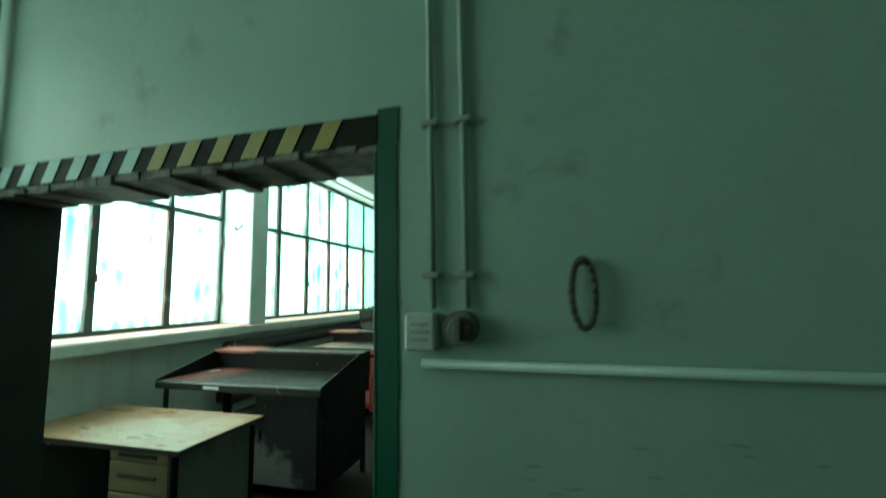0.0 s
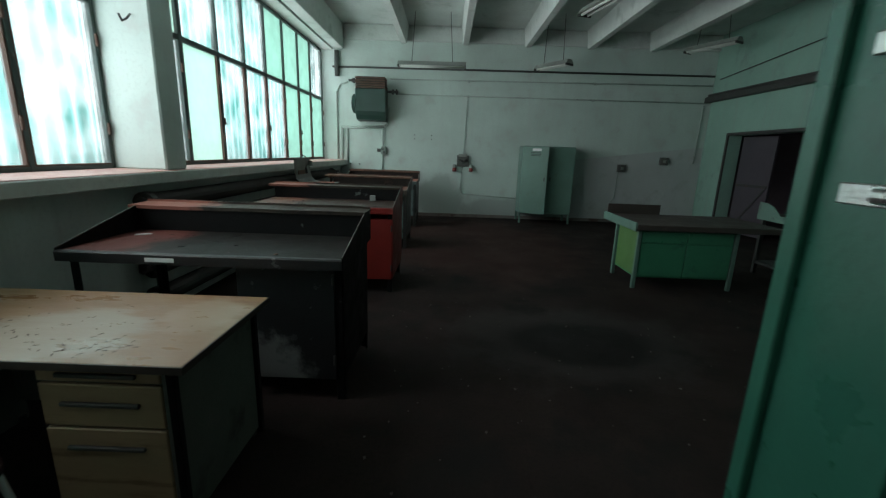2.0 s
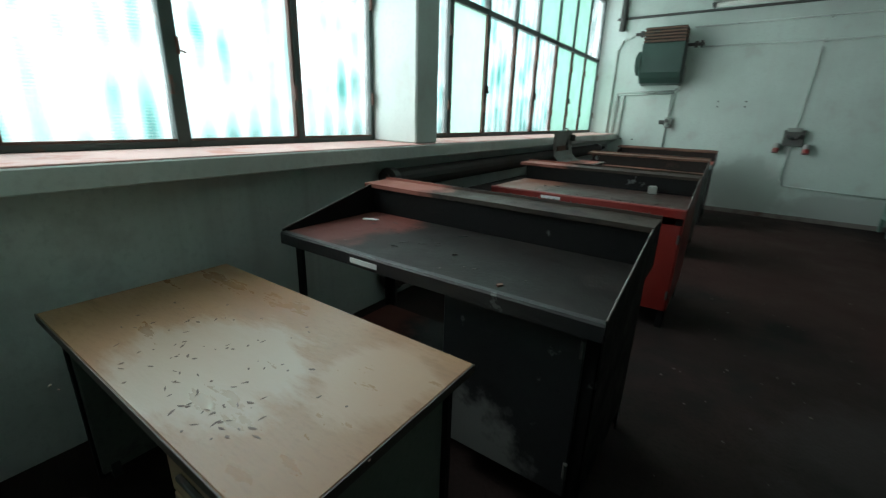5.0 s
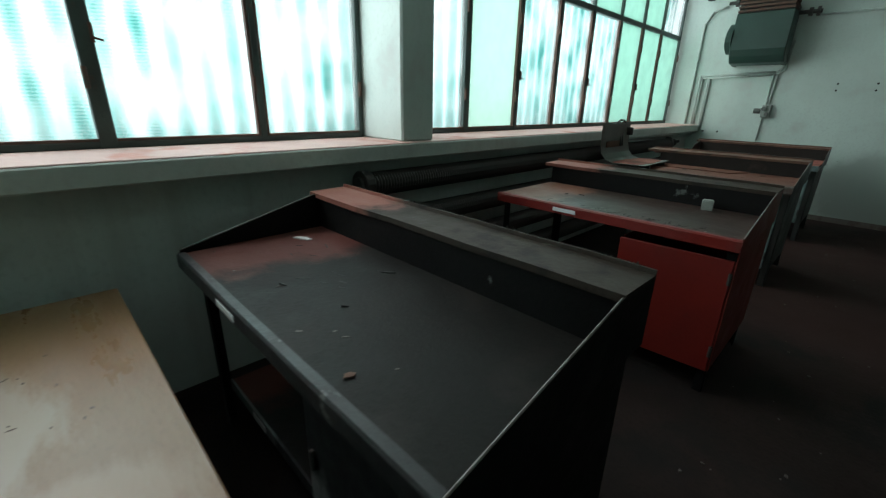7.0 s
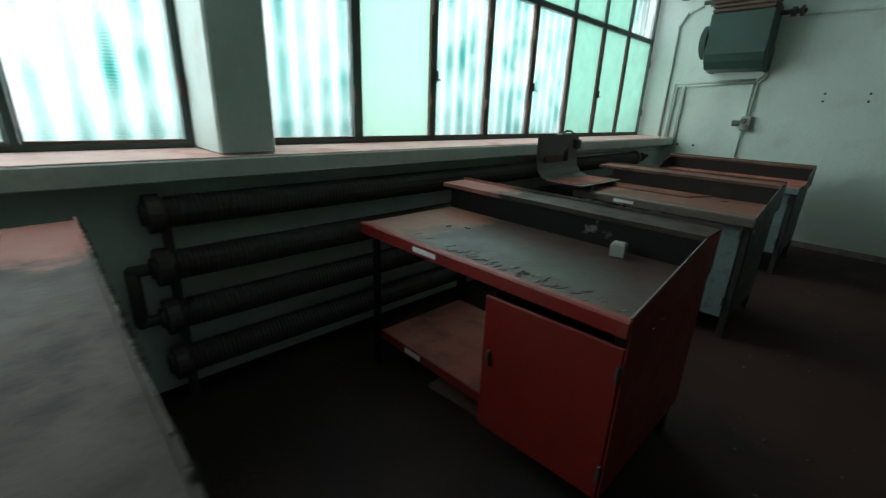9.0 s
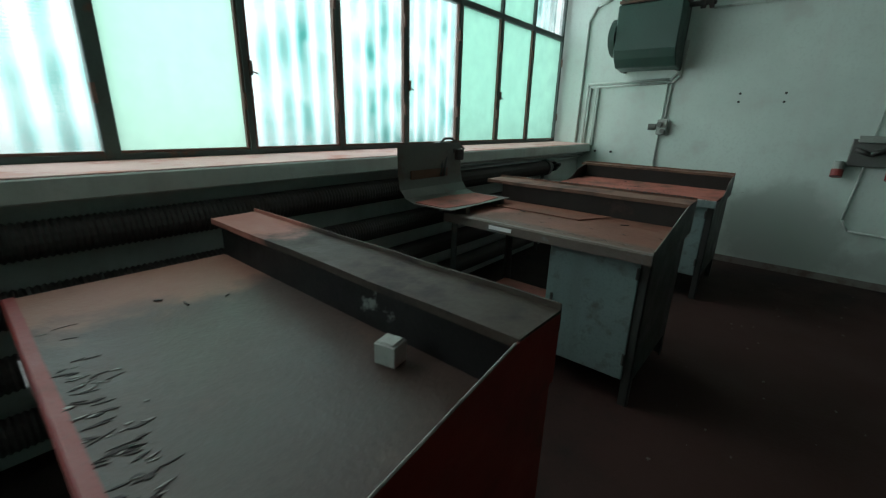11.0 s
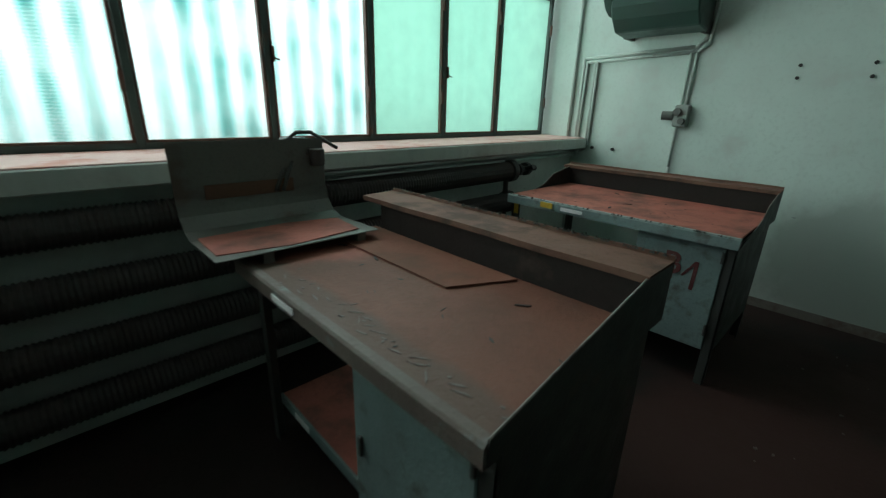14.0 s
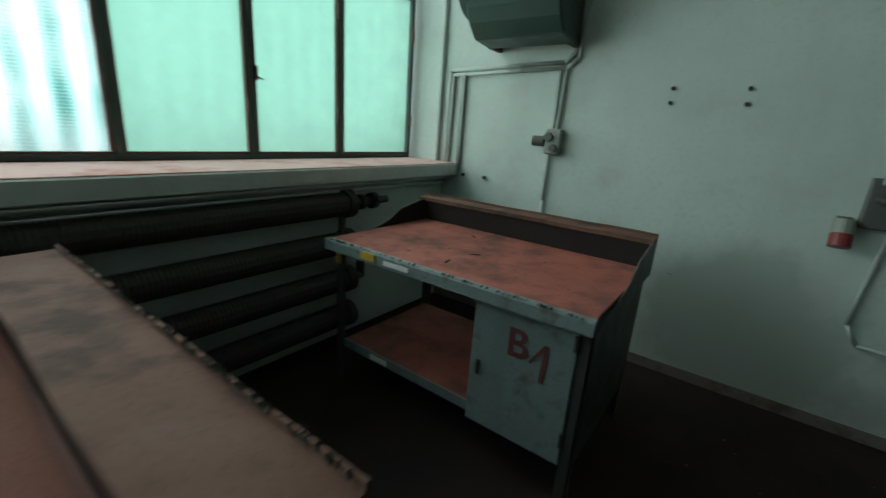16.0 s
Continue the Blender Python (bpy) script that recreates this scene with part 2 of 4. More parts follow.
def glass_mat(name, tint, milk, gloss=0.06, rough=0.1):
    """Thin pane: part clear, part milky, with a little gloss."""
    m = bpy.data.materials.new(name)
    m.use_nodes = True
    n, l = m.node_tree.nodes, m.node_tree.links
    n.remove(n["Principled BSDF"])
    tr, tl, gl = n.new("ShaderNodeBsdfTransparent"), n.new("ShaderNodeBsdfTranslucent"), n.new("ShaderNodeBsdfGlossy")
    tr.inputs[0].default_value = (*tint, 1)
    tl.inputs[0].default_value = (*tint, 1)
    gl.inputs["Roughness"].default_value = rough
    no = n.new("ShaderNodeTexNoise")
    no.inputs["Scale"].default_value, no.inputs["Detail"].default_value = 3.0, 6
    co = n.new("ShaderNodeTexCoord")
    l.new(co.outputs["Object"], no.inputs["Vector"])
    mr = n.new("ShaderNodeMapRange")
    mr.inputs[1].default_value, mr.inputs[2].default_value = 0.3, 0.75
    mr.inputs[3].default_value, mr.inputs[4].default_value = max(0, milk - 0.12), min(1, milk + 0.12)
    l.new(no.outputs["Fac"], mr.inputs[0])
    a, b = n.new("ShaderNodeMixShader"), n.new("ShaderNodeMixShader")
    l.new(mr.outputs[0], a.inputs[0])
    l.new(tr.outputs[0], a.inputs[1])
    l.new(tl.outputs[0], a.inputs[2])
    b.inputs[0].default_value = gloss
    l.new(a.outputs[0], b.inputs[1])
    l.new(gl.outputs[0], b.inputs[2])
    l.new(b.outputs[0], n["Material Output"].inputs[0])
    return m


M_CLEAR = glass_mat("dusty_glass", (0.97, 1.0, 0.99), 0.12)
M_FROST = glass_mat("frosted_glass", (0.52, 0.68, 0.60), 0.75)
M_GREENGLASS = glass_mat("green_frosted_glass", (0.37, 0.58, 0.50), 0.62)


def sheet_mat():
    """Corrugated translucent sheet, teal; light on crests and valleys put into the colour bands."""
    m = bpy.data.materials.new("corrugated_fibreglass")
    m.use_nodes = True
    n, l = m.node_tree.nodes, m.node_tree.links
    n.remove(n["Principled BSDF"])
    tl, tr, df, gl = n.new("ShaderNodeBsdfTranslucent"), n.new("ShaderNodeBsdfTransparent"), n.new("ShaderNodeBsdfDiffuse"), n.new("ShaderNodeMixShader")
    co, wv, no, rp = n.new("ShaderNodeTexCoord"), n.new("ShaderNodeTexWave"), n.new("ShaderNodeTexNoise"), n.new("ShaderNodeValToRGB")
    wv.bands_direction = "Y"
    wv.inputs["Scale"].default_value = 2 * math.pi / 20 / 0.15
    wv.inputs["Distortion"].default_value = 0.12
    wv.inputs["Detail"].default_value = 2
    wv.inputs["Detail Scale"].default_value = 0.6
    mp = n.new("ShaderNodeMapping")
    mp.inputs["Scale"].default_value = (1, 1, 0.12)
    l.new(co.outputs["Object"], mp.inputs[0])
    l.new(mp.outputs[0], wv.inputs["Vector"])
    no.inputs["Scale"].default_value = 1.1
    l.new(mp.outputs[0], no.inputs["Vector"])
    ad = n.new("ShaderNodeMath")
    ad.operation = "MULTIPLY_ADD"
    l.new(no.outputs["Fac"], ad.inputs[0])
    ad.inputs[1].default_value = 0.28
    l.new(wv.outputs["Fac"], ad.inputs[2])
    mr = n.new("ShaderNodeMapRange")
    mr.inputs[1].default_value, mr.inputs[2].default_value = 0.12, 1.28
    rib = n.new("ShaderNodeTexWave")
    rib.bands_direction = "Z"
    rib.inputs["Scale"].default_value = 2 * math.pi / 20 / 0.016
    l.new(co.outputs["Object"], rib.inputs["Vector"])
    ad2 = n.new("ShaderNodeMath")
    ad2.operation = "MULTIPLY_ADD"
    l.new(rib.outputs["Fac"], ad2.inputs[0])
    ad2.inputs[1].default_value = 0.16
    l.new(ad.outputs[0], ad2.inputs[2])
    l.new(ad2.outputs[0], mr.inputs[0])
    l.new(mr.outputs[0], rp.inputs[0])
    # Dark valleys and bright crests: light through the waves, set as colour.
    rp.color_ramp.elements[0].color, rp.color_ramp.elements[1].color = (0.024, 0.25, 0.22, 1), (0.60, 0.74, 0.73, 1)
    rp.color_ramp.elements[0].position, rp.color_ramp.elements[1].position = 0.08, 0.80
    rp.color_ramp.elements.new(0.36).color = (0.19, 0.54, 0.51, 1)
    l.new(rp.outputs[0], tl.inputs[0])
    l.new(rp.outputs[0], df.inputs[0])
    l.new(rp.outputs[0], tr.inputs[0])
    mx = n.new("ShaderNodeMixShader")
    mx.inputs[0].default_value = 0.2
    l.new(tl.outputs[0], mx.inputs[1])
    l.new(tr.outputs[0], mx.inputs[2])
    gl.inputs[0].default_value = 0.1
    l.new(mx.outputs[0], gl.inputs[1])
    l.new(df.outputs[0], gl.inputs[2])
    l.new(gl.outputs[0], n["Material Output"].inputs[0])
    return m


M_SHEET = sheet_mat()

# ---------------------------------------------------------------- mesh helpers


class Part:
    """Collects shapes into one mesh."""

    def __init__(self):
        self.bm = bmesh.new()

    def box(self, x0, x1, y0, y1, z0, z1):
        r = bmesh.ops.create_cube(self.bm, size=1)
        bmesh.ops.transform(self.bm, matrix=Matrix.LocRotScale(((x0 + x1) / 2, (y0 + y1) / 2, (z0 + z1) / 2), None, (abs(x1 - x0), abs(y1 - y0), abs(z1 - z0))), verts=r["verts"])
        return self

    def prism(self, pts, axis, a, b):
        """Polygon pts (the two other axes in order) pushed out along axis from a to b."""
        def put(p, v):
            q = list(p)
            q.insert("xyz".index(axis), v)
            return self.bm.verts.new(q)
        lo, hi = [put(p, a) for p in pts], [put(p, b) for p in pts]
        self.bm.faces.new(lo)
        self.bm.faces.new(hi[::-1])
        for i in range(len(pts)):
            j = (i + 1) % len(pts)
            self.bm.faces.new((lo[i], hi[i], hi[j], lo[j]))
        return self

    def rod(self, p, q, r, n=10, r2=None):
        p, q = Vector(p), Vector(q)
        d = q - p
        m = Matrix.Translation((p + q) / 2) @ d.to_track_quat("Z", "Y").to_matrix().to_4x4()
        bmesh.ops.create_cone(self.bm, cap_ends=True, segments=n, radius1=r, radius2=r if r2 is None else r2, depth=d.length, matrix=m)
        return self

    def pipe(self, pts, r, n=8):
        for a, b in zip(pts, pts[1:]):
            self.rod(a, b, r, n)
        for p in pts[1:-1]:
            bmesh.ops.create_uvsphere(self.bm, u_segments=n, v_segments=6, radius=r * 1.02, matrix=Matrix.Translation(p))
        return self

    def done(self, name, material, parent=None, bevel=0.0, smooth=False, m=None, wob=0.0):
        bmesh.ops.recalc_face_normals(self.bm, faces=self.bm.faces)
        if bevel:
            sharp = [e for e in self.bm.edges if len(e.link_faces) == 2 and e.calc_face_angle(0) > 0.6]
            bmesh.ops.bevel(self.bm, geom=sharp, offset=bevel, segments=1, affect="EDGES", clamp_overlap=True)
        if wob:
            for v in self.bm.verts:
                v.co += noise.noise_vector(v.co * 3.0) * wob
        me = bpy.data.meshes.new(name)
        self.bm.to_mesh(me)
        self.bm.free()
        me.materials.append(material)
        if smooth:
            for f in me.polygons:
                f.use_smooth = True
        ob = new(name, me)
        if parent:
            ob.parent = parent
        if m:
            ob.matrix_basis = m
        return ob


def root(name, x, y, z, label, category, group="", rz=0):
    e = new(name)
    e.matrix_basis = pose(x, y, z, 0, 0, rz)
    return tagged(e, label, category, group)


def structure(ob, label="", category=""):
    return tagged(ob, label, category, "", "structure")


# ---------------------------------------------------------------- structure
floor = Part().box(-4.0, 7.6, -3.2, 12.0, -0.12, 0).done("floor", M_FLOOR)
structure(floor, "dark brown dirty concrete floor with worn red paint", "floor")

# window wall: parapet, sill, lintel, columns
p = Part().box(-3.98, -3.5, -3.0, END_Y, 0, 1.085)
p.box(-3.98, -3.62, -3.0, END_Y, 3.42, CEIL)
structure(p.done("wall_west", M_LOWER), "green painted parapet wall under the windows", "wall")
SILL = 1.185         # top of the sill
structure(Part().box(-3.93, -3.34, 1.30, END_Y - 0.003, 1.09, SILL - 0.004).done("window_sill", M_LOWER, bevel=0.006, wob=0.004), "green-grey painted concrete window sill", "sill")
structure(Part().box(-3.93, -3.352, 1.325, END_Y - 0.006, SILL - 0.006, SILL + 0.002).done("sill_dust", M_SILL, bevel=0.003, wob=0.004), "pinkish red dust lying along the window sill", "dust")
structure(Part().box(-3.93, -3.34, -3.0, 1.10, 1.09, SILL).done("window_sill", M_SILL, bevel=0.006), "dusty concrete window sill in the hall", "sill")
p = Part().box(-3.96, -3.42, 4.03, 4.30, SILL, 3.60).prism([(4.301, 2.92), (4.36, 3.05), (4.42, 3.16), (4.42, 3.43), (4.301, 3.43)], "x", -3.60, -3.44)
structure(p.done("column", M_WALL, bevel=0.012), "pale painted concrete column between windows", "column")
structure(Part().box(-3.6, -3.38, 1.32, END_Y - 0.003, 3.44, CEIL - 0.004).done("edge_beam", M_CEIL, bevel=0.01), "whitewashed concrete beam above the windows", "beam")

structure(Part().box(-4.0, 4.7, END_Y, END_Y + 0.25, 0, CEIL).done("wall_north", M_WALL), "pale teal painted end wall with stains", "wall")
structure(Part().box(-3.34, RIGHT_X, END_Y - 0.06, END_Y - 0.003, 3.62, CEIL - 0.004).done("wall_ledge", M_CEIL, bevel=0.01), "plaster ledge under the ceiling", "ledge")

# wall opposite the windows, with two doorways
D2 = (7.3, 9.12, 1.92)
D3 = (4.9, 6.25, 2.08)
p = Part().box(RIGHT_X, RIGHT_X + 0.25, 1.3, D3[0], 0, CEIL).box(RIGHT_X, RIGHT_X + 0.25, D3[1], D2[0], 0, CEIL).box(RIGHT_X, RIGHT_X + 0.25, D2[1], END_Y, 0, CEIL)
p.box(RIGHT_X, RIGHT_X + 0.25, D3[0], D3[1], D3[2], CEIL).box(RIGHT_X, RIGHT_X + 0.25, D2[0], D2[1], D2[2], CEIL)
structure(p.done("wall_east", M_WALL_GREEN), "teal painted wall with two dark doorways", "wall")
# dark rooms beyond: added boxes, their lack of light set in the colour
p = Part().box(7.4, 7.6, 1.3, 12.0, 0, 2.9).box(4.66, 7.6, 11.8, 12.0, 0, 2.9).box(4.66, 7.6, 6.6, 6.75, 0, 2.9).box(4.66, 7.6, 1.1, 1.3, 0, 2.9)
structure(p.done("wall_far", M_FAR), "walls closing the rooms beyond, darkness put into their colour", "wall")
structure(Part().box(4.66, 7.6, 1.1, 12.0, 2.9, 3.0).done("ceiling_far", M_FAR), "ceiling closing the rooms beyond, darkness put into its colour", "ceiling")

# wall with the entrance doorway
DX0, DX1, DH = -2.19, -0.50, 1.93
p = Part().box(-3.5, DX0, DOOR_Y, 1.32, 0, CEIL).box(DX1, RIGHT_X, DOOR_Y, 1.32, 0, CEIL).box(DX0, DX1, DOOR_Y, 1.32, DH, CEIL)
structure(p.done("wall_south", M_HALL), "green painted wall around the entrance doorway", "wall")
p = Part().box(-3.98, -3.5, 0.7, 1.32, 1.087, CEIL)
structure(p.done("column", M_HALL), "painted concrete pier beside the window", "column")

# hall
p = Part().box(3.0, 3.2, -3.2, DOOR_Y, 0, CEIL).box(-4.0, 3.2, -3.2, -3.0, 0, CEIL)
structure(p.done("wall_hall", M_HALL), "green painted hall walls", "wall")

# ceiling with ribs
p = Part().box(-4.0, 4.7, -3.2, END_Y + 0.25, CEIL, CEIL + 0.15)
for x in (-2.12, -0.84, 0.44, 1.72, 3.0):
    p.prism([(x - 0.10, CEIL + 0.02), (x + 0.10, CEIL + 0.02), (x + 0.055, 3.57), (x - 0.055, 3.57)], "y", 1.33, END_Y - 0.065)
structure(p.done("ceiling", M_CEIL), "whitewashed concrete ceiling with ribs", "ceiling")


# windows
def window(name, y0, y1, bars, thick, kinds):
    """Steel window of two rows; bars: the mullions' places along the wall."""
    w = new(name)
    structure(w, "steel framed industrial window, dirty panes over corrugated teal sheet", "window")
    w.matrix_basis = pose(GLASS_X, 0, 0)
    zs = (SILL - 0.012, 2.42, 3.40)
    p = Part()
    for z, h in ((SILL + 0.002, 0.034), (2.40, 0.055), (3.36, 0.05)):
        p.box(-0.03, 0.03, y0, y1, z, z + h)
    for y in (y0 + 0.02, y1 - 0.02, *bars):
        h = 0.034 if y in thick else 0.018
        p.box(-0.033, 0.033, y - h, y + h, SILL + 0.002, 3.405)
    p.done("frame", M_STEEL_WIN, w, bevel=0.004)
    ys = [y0, *bars, y1]
    q = Part()
    for i, (a, b) in enumerate(zip(ys, ys[1:])):
        for r in (0, 1):
            kind = kinds[i % len(kinds)] if r == 0 else kinds[(i + 1) % len(kinds)]
            me = Part().box(-0.002, 0.002, a + 0.018, b - 0.018, zs[r] + 0.04, zs[r + 1] - 0.01).done("pane", (M_CLEAR, M_FROST, M_GREENGLASS)[kind], w)
            me.visible_shadow = False
        # casement rebate, hinges and stay
        for yy in (a + 0.026, b - 0.026):
            q.box(0.0, 0.028, yy - 0.006, yy + 0.006, SILL + 0.03, 2.40)
        q.box(0.0, 0.028, a + 0.03, b - 0.03, SILL + 0.03, SILL + 0.046)
        q.rod((0.045, b - 0.03, 1.45), (0.045, b - 0.03, 1.54), 0.011, 8)
        q.rod((0.045, b - 0.03, 2.10), (0.045, b - 0.03, 2.19), 0.011, 8)
        if i % 2 == 0:
            q.box(0.03, 0.044, a + 0.022, a + 0.036, 1.64, 1.72).rod((0.045, a + 0.03, 1.66), (0.045, a + 0.065, 1.65), 0.005, 6)
    q.done("casement", M_RUSTFRAME, w)
    return w


window("window_1", 4.30, 9.88, (5.07, 5.77, 6.43, 7.09, 7.78, 8.46, 9.12), (5.07,), (0, 1, 0, 0, 0, 2, 2, 2))
window("window_2", 1.32, 4.03, (1.90, 2.61, 3.34), (2.61,), (0, 0, 0, 0))
# Never in view; added on the hall side as its light source.
window("hall_window_unseen", -2.6, 0.70, (-1.9, -1.2, -0.5, 0.2), (), (1, 1, 1))


def sheet(y0, y1):
    """Corrugated translucent sheeting outside the glass."""
    bm = bmesh.new()
    cols = []
    n = int((y1 - y0) / 0.019)
    for i in range(n + 1):
        y = y0 + (y1 - y0) * i / n
        x = -4.06 + 0.022 * math.sin(y * 2 * math.pi / 0.15)
        cols.append([bm.verts.new((x, y, z)) for z in (1.1, 2.3, 3.6)])
    for a, b in zip(cols, cols[1:]):
        for k in (0, 1):
            bm.faces.new((a[k], b[k], b[k + 1], a[k + 1]))
    me = bpy.data.meshes.new("corrugated_sheet")
    bm.to_mesh(me)
    bm.free()
    for f in me.polygons:
        f.use_smooth = True
    me.materials.append(M_SHEET)
    ob = new("corrugated_sheet", me)
    ob.visible_shadow = False
    structure(ob, "translucent teal corrugated fibreglass sheeting outside the windows", "sheeting")


sheet(4.1, 10.1)
sheet(-2.8, 4.1)

# ---------------------------------------------------------------- benches


def bench(x0, x1, y0, yb, zt, zl, m_body, m_top, m_ledge, m_front, m_riser, label, cab=0.46, led_w=0.18, curved=False, door_top=0.0, cab_low=0.12, shelf_z=0.20, m_leg=None, m_rail=None, full=False, left_cheek=True, ajar=0.0, overhang=0.05):
    """Sheet-steel workbench: tray top with raised cheeks and a ledge behind, cupboard at one end, open shelf at the other."""
    b = root("workbench", (x0 + x1) / 2, (y0 + yb) / 2, 0, label, "workbench", "workbenches along the windows")
    W, D = (x1 - x0) / 2, (yb - y0) / 2
    x0, x1, y0, yb = -W, W, -D, D
    led = yb - led_w
    Part().box(x0 + 0.006, x1 - 0.006, y0, led + 0.004, zt - 0.012, zt).done("top", m_top, b, bevel=0.003)
    # front rail with a bent lip, in short lengths so that it waves
    p = Part()
    n = 12
    for i in range(n):
        a = x0 + (x1 - x0) * i / n
        e = x0 + (x1 - x0) * (i + 1) / n
        p.prism([(y0 - 0.012, zt - 0.055), (y0 + 0.02, zt - 0.055), (y0 + 0.02, zt + 0.002), (y0 - 0.006, zt + 0.002), (y0 - 0.012, zt - 0.006)], "x", a, e)
    bmesh.ops.remove_doubles(p.bm, verts=p.bm.verts, dist=0.0005)
    p.done("front_rail", m_rail or m_front, b, wob=0.004)
    # m_riser puts the shade under the ledge into riser and left cheek.
    Part().box(x0 + 0.008, x1 - 0.008, led, led + 0.012, zt - 0.01, zl - 0.003).done("riser", m_riser, b)
    p = Part()
    for i in range(n):
        a = x0 - overhang + (x1 + overhang + 0.004 - x0) * i / n
        e = x0 - overhang + (x1 + overhang + 0.004 - x0) * (i + 1) / n
        p.prism([(led - 0.012, zl - 0.018), (led - 0.012, zl + 0.004), (yb - 0.008, zl + 0.006), (yb - 0.006, zl + 0.02), (yb, zl + 0.02), (yb, zl - 0.05), (yb - 0.006, zl - 0.05), (yb - 0.006, zl - 0.003), (led - 0.008, zl - 0.003), (led - 0.008, zl - 0.018)], "x", a, e)
    bmesh.ops.remove_doubles(p.bm, verts=p.bm.verts, dist=0.0005)
    p.done("ledge", m_ledge, b, wob=0.006)
    if curved:
        slope = [(y0 + 0.36, zt + 0.002), (y0 + 0.46, zt + 0.03), (y0 + 0.56, zt + 0.09), (led - 0.03, zl - 0.008)]
    else:
        slope = [(y0, zt + 0.010), (led - 0.02, zl - 0.002)]
    for xx in (x0 - 0.004, x1 - 0.002) if left_cheek else (x1 - 0.002,):
        pts = [(y0, zt - 0.05), *slope, (yb, zl - 0.004), (yb, zt - 0.05)]
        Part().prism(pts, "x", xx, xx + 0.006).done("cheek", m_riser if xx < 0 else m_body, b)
        # Pale line along the worn edge, painting its highlight.
        Part().pipe([(xx + 0.003, yy, zz + 0.001) for yy, zz in slope], 0.0032, 6).done("worn_rim", M_RIM, b)
    for xx, sx in ((x0 + 0.02, 1), (x1 - 0.01, -1)):
        for yy, sy in ((y0 + 0.05, 1), (yb - 0.06, -1)):
            Part().box(xx, xx + sx * 0.045, yy, yy + sy * 0.005, 0, zt - 0.013).box(xx, xx + sx * 0.005, yy, yy + sy * 0.045, 0, zt - 0.013).done("leg", m_leg or m_body, b)
    # cupboard of sheet, hollow behind its door
    cx0, cx1, cy0, cy1, ct = x1 - cab - 0.02, x1 - 0.055, y0 + 0.06, yb - 0.08, zt - 0.03
    p = Part().box(cx0, cx0 + 0.006, cy0, cy1, cab_low, ct - door_top).box(cx0, x1 - 0.008, cy0, cy1, cab_low - 0.006, cab_low)
    p.box(cx0 + 0.006, x1 - 0.014, cy1 - 0.006, cy1, cab_low, ct).box(x1 - 0.0135, x1 - 0.008, cy0, cy1, cab_low, ct)
    bmesh.ops.remove_doubles(p.bm, verts=p.bm.verts, dist=0.0005)
    p.done("cupboard", m_body, b)
    dh = ct - door_top
    if full:
        cx1, cy0 = x1 - 0.012, y0 + 0.045
    w = cx1 - cx0
    d = Part().box(-w, 0, -0.018, -0.003, cab_low - 0.01, dh).done("door", m_front, b, bevel=0.004, m=pose(cx1, cy0, 0, 0, 0, ajar))
    for z in (cab_low + 0.08, dh - 0.12):
        Part().rod((-0.005, -0.022, z), (-0.005, -0.022, z + 0.06), 0.008, 8).done("hinge", M_DARKPIPE, d)
    Part().box(-w + 0.03, -w + 0.045, -0.03, -0.0185, 0.45, 0.52).done("handle", M_DARKPIPE, d, bevel=0.003)
    if full:
        Part().box(x1 - 0.0078, x1 - 0.0022, y0 + 0.03, yb - 0.004, cab_low, zt - 0.052).done("side_sheet", m_body, b)
        Part().box(cx0 + 0.01, x1 - 0.009, yb - 0.010, yb - 0.004, cab_low, zt - 0.052).done("back_sheet", m_body, b)
    sz = shelf_z
    Part().box(x0 + 0.03, cx0 - 0.002, y0 + 0.10, yb - 0.08, sz, sz + 0.01).done("shelf", M_REDDUST if m_body != M_BLACK else M_BLACKTOP, b)
    Part().box(x0 + 0.03, cx0 - 0.002, y0 + 0.09, y0 + 0.0995, sz - 0.035, sz + 0.015).done("shelf_rail", m_front, b)
    Part().box(x0 + 0.03, cx0 - 0.002, yb - 0.09, yb - 0.08, zt - 0.1, zt - 0.013).done("back_rail", m_body, b)
    Part().box(-0.27, -0.12, y0 - 0.0185, y0 - 0.0165, zt - 0.040, zt - 0.018).done("label_plate", M_LABEL, b)
    Part().box(-0.45, -0.33, y0 + 0.0865, y0 + 0.0895, sz - 0.026, sz + 0.002).done("label_plate", M_LABEL, b)
    return b


M_SPLAT = mat("splattered_black", (0.016, 0.019, 0.020), 0.45, spots=(0.09, 0.10, 0.095), spot_at=0.66, spot_scale=11, soft_spots=0.04, stains=(((0.17, 0.19, 0.18), (-0.50, 0, 0.10), (0.36, 1, 0.32)),))
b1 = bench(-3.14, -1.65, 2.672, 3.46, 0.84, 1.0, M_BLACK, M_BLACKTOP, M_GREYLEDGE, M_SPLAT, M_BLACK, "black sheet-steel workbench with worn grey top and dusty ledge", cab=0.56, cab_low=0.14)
# Black riser on the red body: ledge shade given as colour.
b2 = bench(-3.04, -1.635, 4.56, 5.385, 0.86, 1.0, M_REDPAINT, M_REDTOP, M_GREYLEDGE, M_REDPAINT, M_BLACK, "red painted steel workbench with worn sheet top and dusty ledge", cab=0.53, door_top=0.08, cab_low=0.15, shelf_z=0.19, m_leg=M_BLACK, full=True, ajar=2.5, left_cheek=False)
b3 = bench(-2.93, -1.69, 6.52, 7.36, 0.86, 1.0, M_GREYSTEEL, M_DUSTTOP, M_LEDGE, M_BLUEGREY, M_RUSTSHADE, "grey-green steel workbench covered in brown dust", cab=0.50, cab_low=0.16, left_cheek=False, m_rail=M_RAIL, overhang=0.12)
